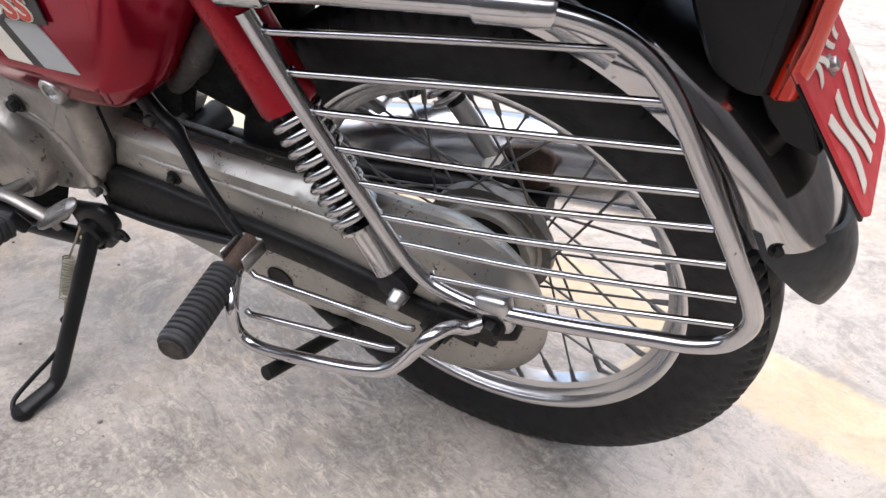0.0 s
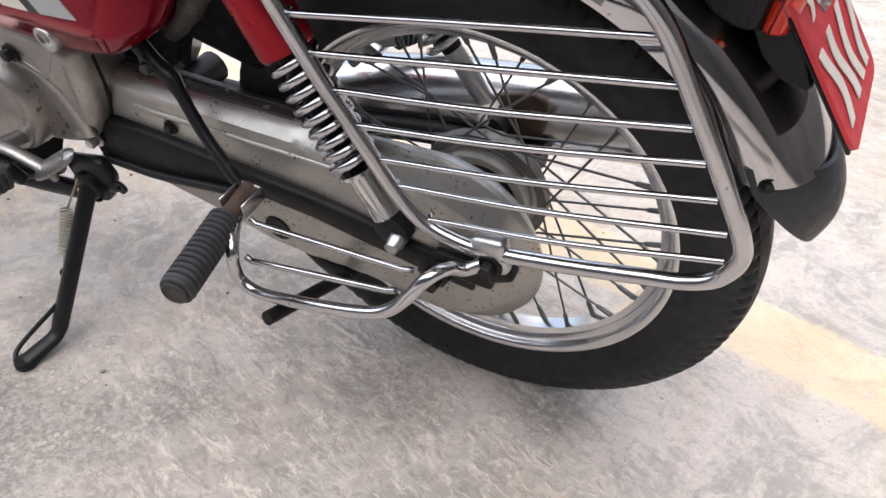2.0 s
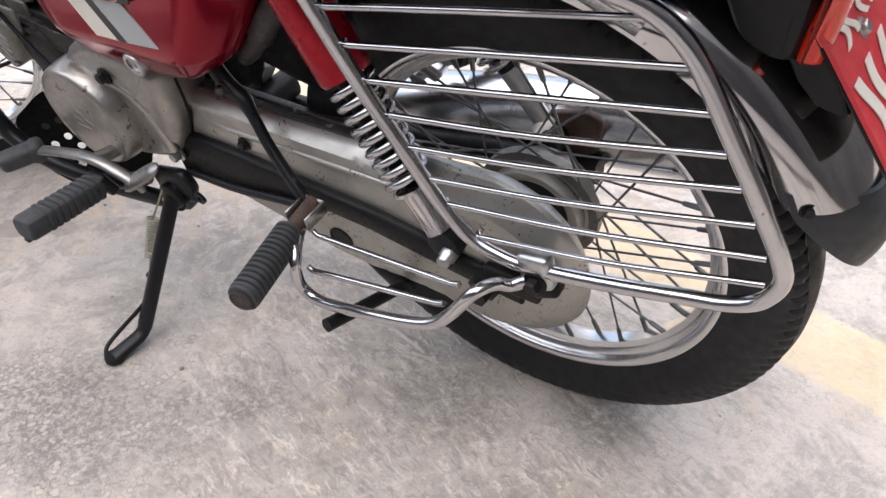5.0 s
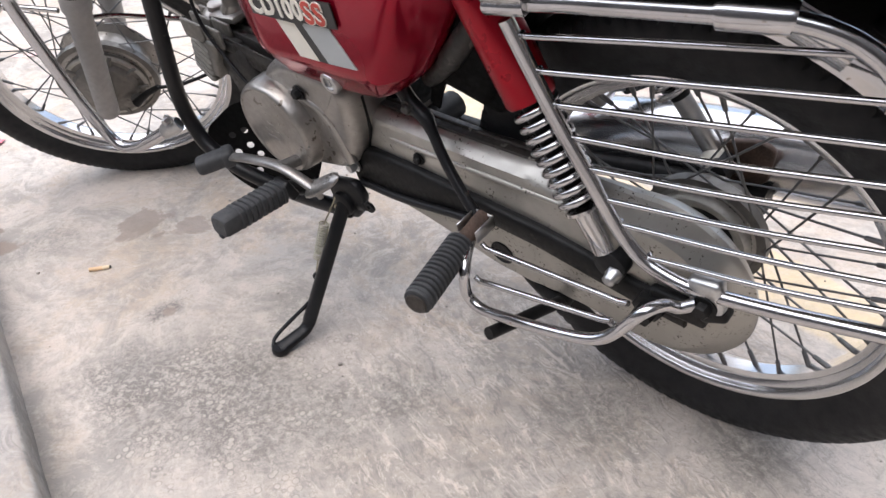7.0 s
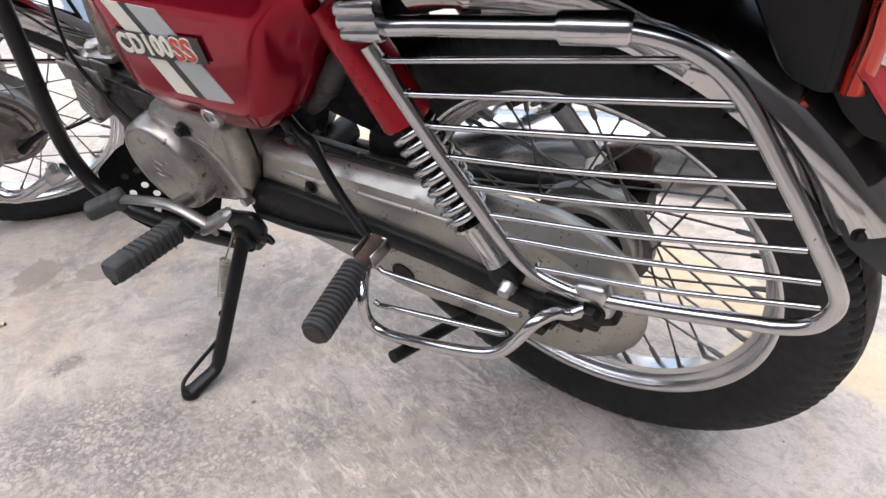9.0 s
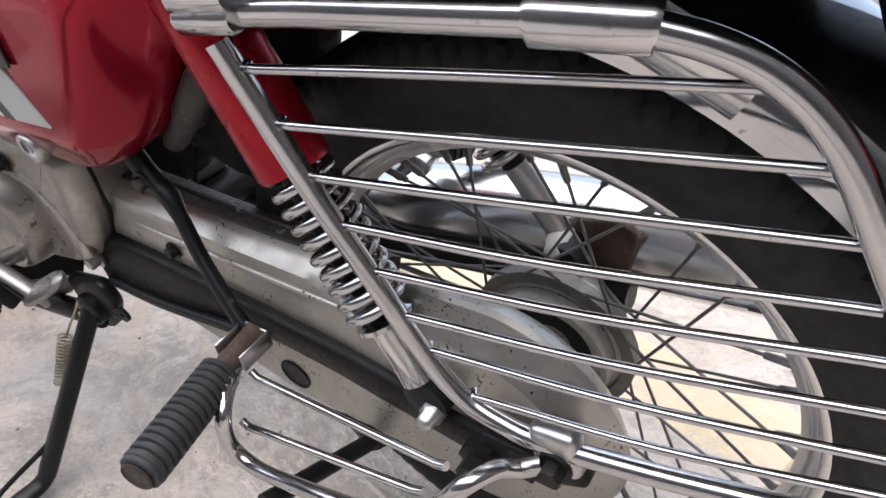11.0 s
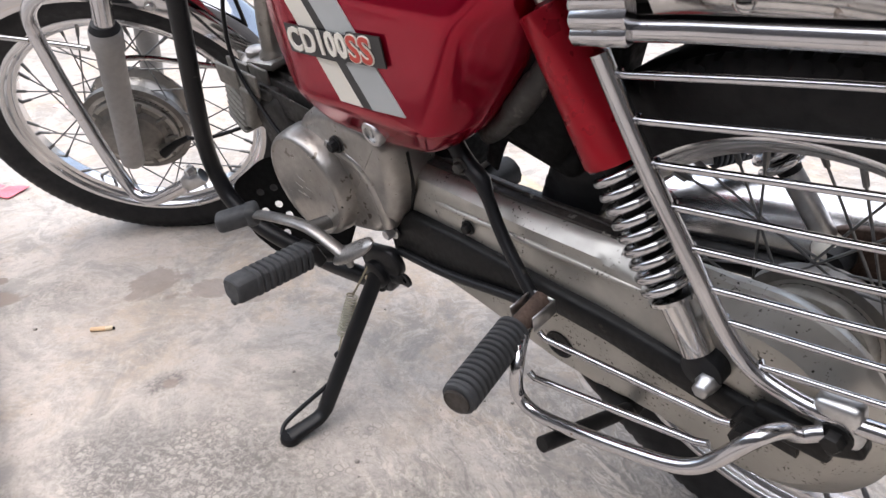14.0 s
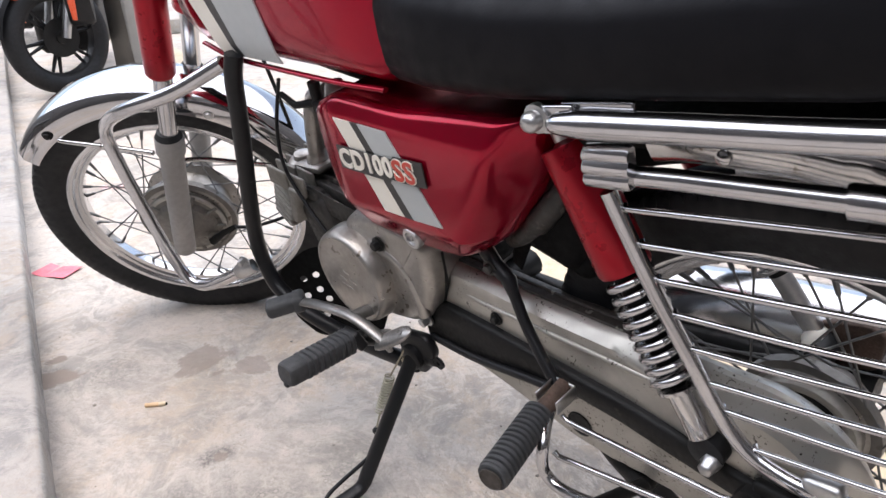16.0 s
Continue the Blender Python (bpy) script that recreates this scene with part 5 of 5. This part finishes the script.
@sub("heel_pad", LEVER, lever, "knurled worn chrome heel pad")
def _(bm):
    a, b = Vector((-0.482, -0.163, 0.302)), Vector((-0.418, -0.146, 0.342))
    n = 12
    tube(bm, [a.lerp(b, k / n) for k in range(n + 1)], [0.0145 * (max(0.02, 1 - abs(2 * k / n - 0.9) ** 3 * 0.75)) ** 0.5 for k in range(n + 1)], 20, 0.45, (-0.35, -0.45, 0.82))
    nrm = Vector((-0.35, -0.45, 0.82)).normalized()
    side = (b - a).normalized().cross(nrm).normalized()
    for i in range(9):
        for j in range(-2, 3):
            disc(bm, a.lerp(b, 0.34 + 0.06 * i) + side * j * 0.0036 + nrm * (0.0056 - 0.00025 * j * j), nrm, [(0.0013, 0), (0.0006, 0.0014)], 6)


@sub("toe_rubber", RUBBER_GREY, lever, "dark rubber toe pad")
def _(bm):
    q = Matrix((Vector((-0.54, -0.84, -0.04)).normalized(), Vector((0.84, -0.54, 0.0)).normalized(), Vector((0, 0, 1)))).transposed()
    box(bm, (-0.683, -0.186, 0.302), (0.062, 0.03, 0.026), q, 0.009, 4)
    box(bm, (-0.672, -0.169, 0.302), (0.022, 0.033, 0.029), q, 0.008, 3)


# step loop of the guard
@sub("side_step", CHROME, bike, "chrome side step loop with two rods")
def step(bm):
    tube(bm, catmull([(-0.2, -0.115, 0.335), (-0.188, -0.15, 0.333), (-0.173, -0.178, 0.325), (-0.172, -0.185, 0.303), (-0.17, -0.185, 0.285), (-0.155, -0.185, 0.2755), (-0.125, -0.185, 0.279), (-0.06, -0.185, 0.2985), (-0.015, -0.184, 0.314), (0.008, -0.18, 0.325),
                      (0.024, -0.172, 0.341), (0.043, -0.16, 0.3665), (0.053, -0.14, 0.3625), (0.0605, -0.126, 0.3495), (0.075, -0.119, 0.356)], 6), 0.0066, 14)


for a, b in (((-0.178, -0.14, 0.325), (0.02, -0.15, 0.352)), ((-0.168, -0.17, 0.302), (0.01, -0.165, 0.335))):
    bm = bmesh.new()
    a, b = Vector(a), Vector(b)
    d = (b - a).normalized()
    tube(bm, [a + Vector((0, 0, 0.006)), a + d * 0.006, *catmull([a + d * 0.014, a.lerp(b, 0.5), b - d * 0.01], 4), b + Vector((0, 0, 0.003))], 0.0034, 8)
    part("step_rod", bm, CHROME, step)


@sub("centre_stand", GREASY, bike, "folded black centre stand")
def cstand(bm):
    tube(bm, catmull([(-0.28, -0.05, 0.235), (-0.22, -0.05, 0.215), (-0.17, -0.06, 0.19), (-0.12, -0.08, 0.2)], 5), 0.012, 10)
    tube(bm, [(-0.12, -0.08, 0.2), (-0.12, 0.08, 0.2)], 0.01, 10)
    tube(bm, catmull([(-0.42, 0.06, 0.2), (-0.25, 0.06, 0.205), (-0.17, 0.065, 0.19), (-0.12, 0.08, 0.2)], 5), 0.012, 10)


@sub("stand_tang", GREASY, cstand)
def _(bm):
    tube(bm, [(-0.115, -0.09, 0.215), (-0.134, -0.2, 0.257)], 0.008, 12)


# exhaust on the far side
@sub("muffler", SATIN, bike, "chrome exhaust silencer")
def muf(bm):
    pts = catmull([(-0.62, 0.09, 0.22), (-0.45, 0.13, 0.21), (-0.3, 0.155, 0.262), (-0.1, 0.155, 0.308), (0.1, 0.155, 0.333), (0.3, 0.155, 0.358)], 8)
    n = len(pts)
    tube(bm, pts, [0.018 + 0.03 * max(0.0, min(1.0, (k / n - 0.28) / 0.2)) for k in range(n)], 24)


@sub("muffler_bracket", RUST, muf, "rusty muffler bracket")
def _(bm):
    shell(bm, [(-0.03, 0.3), (0.045, 0.322), (0.05, 0.372), (0.03, 0.378), (-0.012, 0.366), (-0.035, 0.34)], [(0.002, 0.103), (0, 0.105), (0, 0.111), (0.002, 0.113)], 0.01, 4)


@sub("bracket_nut", WHITE, muf, "pale domed nut")
def _(bm):
    disc(bm, (-0.015, 0.092, 0.35), (0, -1, 0), [(0.012, -0.012), (0.012, 0.006), (0.009, 0.01), (0.007, 0.018), (0.003, 0.02)], 16)

# ---- litter ----
def wrapper(label, material, at, size, turn, curl):
    bm = bmesh.new()
    n = 6
    rows = []
    for i in range(n + 1):
        u = i / n - 0.5
        z = 0.0015 + curl * (2 * u) ** 2 + 0.002 * math.sin(7 * u)
        rows.append([Vector((u * size[0], -size[1] / 2, z)), Vector((u * size[0], size[1] / 2, z + 0.003 * u)), Vector((u * size[0], size[1] / 2, z + 0.003 * u - 0.0008)), Vector((u * size[0], -size[1] / 2, z - 0.0008))])
    rings(bm, rows)
    ob = part("wrapper", bm, material)
    ob.matrix_world = pose(*at, 0, 0, turn)
    return tagged(ob, label, "wrapper", "litter on the floor")


wrapper("crumpled pink sweet wrapper lying on the concrete", PAPER, (-1.69, -0.14, 0), (0.1, 0.065), 25, 0.004)
wrapper("small pale pink paper scrap on the concrete", PAPER_PALE, (-2.23, 0.255, 0), (0.09, 0.03), 40, 0.003)


def cigarette_butt(at, turn):
    ob = thing("cigarette_butt", "flattened cigarette butt with an orange filter on the concrete", "cigarette butt", pose(*at, 0, 0, turn), "litter on the floor")
    bm = bmesh.new()
    tube(bm, [(-0.017, 0, 0.0038), (-0.0165, 0, 0.0038), (0.007, 0, 0.0038)], [0.003, 0.0042, 0.0042], 10, 0.85, (0, 0, 1))
    part("filter", bm, ORANGE, ob)
    bm = bmesh.new()
    tube(bm, [(0.0072, 0, 0.0038), (0.017, 0.001, 0.0038), (0.0185, 0.001, 0.0034)], [0.0041, 0.004, 0.0028], 10, 0.85, (0, 0, 1))
    part("paper", bm, BUTT_WHITE, ob)
    bm = bmesh.new()
    tube(bm, [(0.0186, 0.001, 0.0034), (0.0205, 0.001, 0.003), (0.0215, 0.0012, 0.003)], [0.003, 0.0028, 0.0015], 8, 0.85, (0, 0, 1))
    part("burnt_tip", bm, MATT, ob, "charred tip")


cigarette_butt((-0.962, -0.254, 0), 48)

def grit():
    """Loose grains of sand and grit lying on the concrete."""
    rng = random.Random(11)
    bm = bmesh.new()
    for k in range(150):
        x, y = rng.uniform(-1.6, 0.5), rng.uniform(-0.42, 0.5)
        if y < -0.3176 * x - 0.70:
            continue
        r = rng.uniform(0.0006, 0.0018) if rng.random() < 0.9 else rng.uniform(0.002, 0.0035)
        t = bmesh.ops.create_icosphere(bm, subdivisions=1, radius=r)
        for v in t["verts"]:
            v.co = Vector((v.co.x * rng.uniform(0.7, 1.3), v.co.y * rng.uniform(0.7, 1.3), v.co.z * 0.7)) + Vector((x, y, r * 0.55))
    ob = part("grit", bm, GRIT)
    return tagged(ob, "scattered grains of pale and dark grit on concrete", "grit", kind="stuff")


grit()

# ---- stool on the plinth ----
def stool(at, turn):
    ob = thing("stool", "worn dark metal stool standing on the plinth", "stool", pose(*at, 0, 0, turn))
    bm = bmesh.new()
    disc(bm, (0, 0, 0.45), (0, 0, 1), [(0.14, 0), (0.15, 0.006), (0.15, 0.02), (0.14, 0.028), (0.02, 0.03)], 32)
    part("seat", bm, STOOL_GREY, ob)
    for k in range(4):
        c, q = math.cos(k * math.pi / 2), math.sin(k * math.pi / 2)
        bm = bmesh.new()
        tube(bm, [(0.235 * c, 0.235 * q, 0.012), (0.08 * c, 0.08 * q, 0.452)], 0.0135, 14)
        leg = part("leg", bm, STOOL_GREY, ob)
        bm = bmesh.new()
        tube(bm, [(0.238 * c, 0.238 * q, 0.0), (0.237 * c, 0.237 * q, 0.004), (0.229 * c, 0.229 * q, 0.03)], [0.016, 0.0185, 0.0165], 14)
        part("rubber_foot", bm, RUBBER, leg)
    bm = bmesh.new()
    n = 48
    spun(bm, [(0.2 + 0.006 * math.cos(a), 0.006 * math.sin(a)) for a in (2 * math.pi * k / 8 for k in range(8))], Matrix.Translation((0, 0, 0.11)) @ Matrix.Rotation(radians(90), 4, "X"), n)
    part("foot_ring", bm, STEEL, ob)
    return ob


stool((-1.508, -0.597, 0.08), 46.5)

# ---- parked motorcycle in the distance ----
def parked(at, turn):
    ob = thing("parked_motorcycle", "black motorcycle with an orange stripe parked on the concrete", "motorcycle", pose(*at, 0, 0, turn), "parked motorcycles")
    R = 0.29
    steer = Matrix.Rotation(radians(-50), 4, "Z")
    m = Matrix.Translation((0, 0, R)) @ steer
    bm = bmesh.new()
    spun(bm, [(R - 0.09 + 0.045 * 0 + r, y) for r, y in ((0.0, -0.03), (0.03, -0.05), (0.065, -0.045), (0.085, -0.02), (0.09, 0), (0.085, 0.02), (0.065, 0.045), (0.03, 0.05), (0.0, 0.03))], m, 64)
    tyre = part("front_tyre", bm, RUBBER, ob)
    bm = bmesh.new()
    spun(bm, [(0.205, -0.032), (0.205, 0.032), (0.19, 0.03), (0.182, 0), (0.19, -0.03)], m, 48)
    rim = part("alloy_rim", bm, BLACK, tyre)
    for k in range(6):
        a = radians(60 * k + 15)
        bm = bmesh.new()
        for da in (-0.06, 0.06):
            tube(bm, [m @ Vector((0.03 * math.cos(a), 0, 0.03 * math.sin(a))), m @ Vector((0.19 * math.cos(a + da * 2), 0, 0.19 * math.sin(a + da * 2)))], [0.013, 0.008], 8)
        part("rim_spoke", bm, BLACK, tyre)
    bm = bmesh.new()
    disc(bm, (0, -0.05, R), (0, 1, 0), [(0.03, 0), (0.035, 0.02), (0.035, 0.08), (0.03, 0.1)], 20)
    disc(bm, (0, -0.036, R), (0, -1, 0), [(0.1, 0), (0.1, 0.004)], 32)
    bmesh.ops.transform(bm, matrix=steer, verts=bm.verts)
    part("hub", bm, GREASY, tyre)
    for y in (-0.085, 0.085):
        bm = bmesh.new()
        tube(bm, [steer @ Vector((0.0, y, R)), steer @ Vector((0.06, y, R + 0.2)), steer @ Vector((0.22, y, R + 0.65))], [0.022, 0.024, 0.02], 14)
        part("fork_leg", bm, STEEL, ob, "grey fork leg")
    bm = bmesh.new()
    spun(bm, [(0.31, -0.06), (0.33, -0.05), (0.335, 0), (0.33, 0.05), (0.31, 0.06), (0.308, 0.055), (0.326, 0.045), (0.331, 0), (0.326, -0.045), (0.308, -0.055)], m, 30, True, 40, 175)
    part("front_mudguard", bm, BLACK, ob)
    bm = bmesh.new()
    shell(bm, [(-0.2, 0.72), (0.05, 0.64), (0.3, 0.6), (0.4, 0.42), (0.62, 0.5), (0.65, 1.0), (-0.05, 1.0)], [(0.03, -0.15), (0.0, -0.12), (0.0, 0.12), (0.03, 0.15)], 0.03, 4)
    part("fairing", bm, BLACK, ob, "black plastic fairing")
    for sgn in (-1, 1):
        bm = bmesh.new()
        shell(bm, [(-0.15, 0.7), (-0.13, 0.46), (-0.08, 0.36), (-0.03, 0.34), (0.0, 0.4), (0.0, 0.7)], [(0.01, sgn * 0.09), (0.0, sgn * 0.1), (0.0, sgn * 0.19), (0.015, sgn * 0.21)], 0.02, 3)
        shroud = part("shroud", bm, BLACK, ob, "black plastic side shroud")
        bm = bmesh.new()
        tube(bm, [(-0.155, sgn * 0.13, 0.68), (-0.136, sgn * 0.125, 0.47), (-0.096, sgn * 0.12, 0.38)], [0.022, 0.018, 0.012], 10, 0.4, (1, 0, 0.2))
        part("stripe", bm, ORANGE_PAINT, shroud, "orange stripe")
    bm = bmesh.new()
    shell(bm, [(0.3, 0.17), (0.26, 0.42), (0.4, 0.6), (0.85, 0.6), (0.95, 0.35), (0.8, 0.15)], [(0.03, -0.16), (0, -0.13), (0, 0.13), (0.03, 0.16)], 0.04, 3)
    part("engine", bm, GREASY, ob)
    bm = bmesh.new()
    shell(bm, [(0.45, 0.8), (0.5, 0.95), (0.75, 1.0), (1.0, 0.82), (1.6, 0.86), (1.65, 0.78), (1.0, 0.68)], [(0.03, -0.14), (0, -0.11), (0, 0.11), (0.03, 0.14)], 0.04, 3)
    part("tank_and_seat", bm, BLACK, ob)
    m2 = Matrix.Translation((1.3, 0, R))
    bm = bmesh.new()
    spun(bm, [(R - 0.09 + r, y) for r, y in ((0.0, -0.04), (0.03, -0.06), (0.065, -0.055), (0.085, -0.03), (0.09, 0), (0.085, 0.03), (0.065, 0.055), (0.03, 0.06), (0.0, 0.04))], m2, 64)
    part("rear_tyre", bm, RUBBER, ob)
    bm = bmesh.new()
    disc(bm, (1.3, -0.03, R), (0, 1, 0), [(0.03, -0.03), (0.205, 0), (0.205, 0.06), (0.03, 0.09)], 32)
    part("rear_rim", bm, BLACK, ob)
    bm = bmesh.new()
    tube(bm, [(0.75, -0.12, 0.3), (1.3, -0.1, R)], 0.03, 10)
    part("swing_arm", bm, GREASY, ob)
    bm = bmesh.new()
    tube(bm, [(0.3, -0.36, 1.0), (0.28, 0.0, 1.0), (0.3, 0.36, 1.0)], 0.014, 10)
    part("handlebar", bm, BLACK, ob)
    return ob


first = parked((-4.03, 0.84, 0), 150)
copy_thing(first, pose(-7.5, 1.42, 0.12, 0, 0, 150))
copy_thing(first, pose(-8.0, 0.95, 0.12, 0, 0, 150))

# ---- surroundings ----
bm = bmesh.new()
shell(bm, [(-0.085, 0), (0.085, 0), (0.085, 3.2), (-0.085, 3.2)], [(0.006, -0.085), (0, -0.079), (0, 0.079), (0.006, 0.085)], 0.004, 2)
post = part("post", bm, WALL)
post.matrix_world = pose(-4.42, 1.41, 0, 0, 0, 20)
tagged(post, "square grey concrete post", "post", kind="structure")

bm = bmesh.new()
box(bm, (-8.6, 2.6, 0.06), (5.4, 5.0, 0.12), Matrix.Rotation(radians(-18), 3, "Z"), 0.012)
pave = part("raised_pavement", bm, SLAB)
pave.data.materials.append(SLAB_SHADED_EDGE)
# sides take the same greyer concrete, stain and shade in its colour
for f in pave.data.polygons:
    f.material_index = 1 if abs(f.normal.z) < 0.7 else 0
tagged(pave, "raised concrete pavement at the end of the yard", "pavement", kind="structure")

# unseen walls added to close the yard; the dark two deepen chrome reflections
for nm, c, size in (("wall_south", (0, -3.3, 1.4), (30, 0.2, 2.8)), ("wall_east", (3.2, 0, 2.4), (0.2, 12, 4.8)), ("wall_north", (0, 14, 1.6), (60, 0.25, 3.2)), ("wall_west", (-16, 4, 1.6), (0.25, 22, 3.2))):
    bm = bmesh.new()
    box(bm, c, size, None, 0.01)
    tagged(part(nm, bm, DARK_WALL if nm in ("wall_east", "wall_south") else WALL), "plain wall added out of view", "wall", kind="structure")

# small fittings of the motorcycle
@sub("air_duct", FIN, bike, "dull bent air duct behind the side cover")
def _(bm):
    tube(bm, catmull([(-0.3, -0.05, 0.468), (-0.274, -0.06, 0.487), (-0.249, -0.062, 0.51), (-0.222, -0.06, 0.542), (-0.205, -0.05, 0.57)], 5), [0.011] * 10 + [0.014] * 6 + [0.012] * 5, 14)


@sub("fuel_tap", GREASY, bike, "small dark fuel tap with a brass body")
def tap(bm):
    tube(bm, [(-0.575, -0.09, 0.64), (-0.575, -0.09, 0.605)], 0.008, 12)
    tube(bm, [(-0.575, -0.09, 0.612), (-0.6, -0.11, 0.612), (-0.625, -0.112, 0.625)], [0.006, 0.005, 0.004], 10)
    box(bm, (-0.56, -0.09, 0.608), (0.04, 0.02, 0.018), None, 0.004)


@sub("brake_cable", BLACK, bike, "black front brake cable")
def _(bm):
    tube(bm, catmull([fv(0.09, -0.068, 0.015), fv(0.15, -0.062, 0.02), fv(0.22, -0.05, 0.06), fv(0.23, -0.03, 0.16), fv(0.2, -0.02, 0.3), fv(0.16, -0.02, 0.45)], 6), 0.0035, 10)


@sub("engine_cable", BLACK, bike, "thin black cables beside the engine")
def _(bm):
    tube(bm, catmull([(-0.7, -0.07, 0.62), (-0.735, -0.08, 0.54), (-0.74, -0.085, 0.47), (-0.68, -0.09, 0.4), (-0.64, -0.09, 0.37)], 6), 0.003, 10)


@sub("intake_pipe", ALLOY, bike, "cast alloy intake pipe")
def _(bm):
    tube(bm, catmull([(-0.733, -0.03, 0.455), (-0.724, -0.03, 0.49), (-0.712, -0.03, 0.53), (-0.69, -0.03, 0.57), (-0.64, -0.03, 0.59)], 6), [0.02] * 4 + [0.0155] * 15 + [0.019] * 6, 16)
    shell(bm, [(-0.772, 0.452), (-0.7, 0.459), (-0.698, 0.471), (-0.77, 0.464)], [(0.002, -0.055), (0, -0.052), (0, -0.008), (0.002, -0.005)], 0.004, 2)


@sub("brake_rod", STEEL, bike, "thin steel brake rod with an adjuster nut")
def _(bm):
    tube(bm, [(-0.35, 0.1, 0.24), (0.03, 0.095, 0.235), (0.06, 0.09, 0.236)], 0.0035, 10)
    disc(bm, (0.04, 0.0925, 0.2355), (1, 0, 0), [(0.007, 0), (0.007, 0.016)], 6)
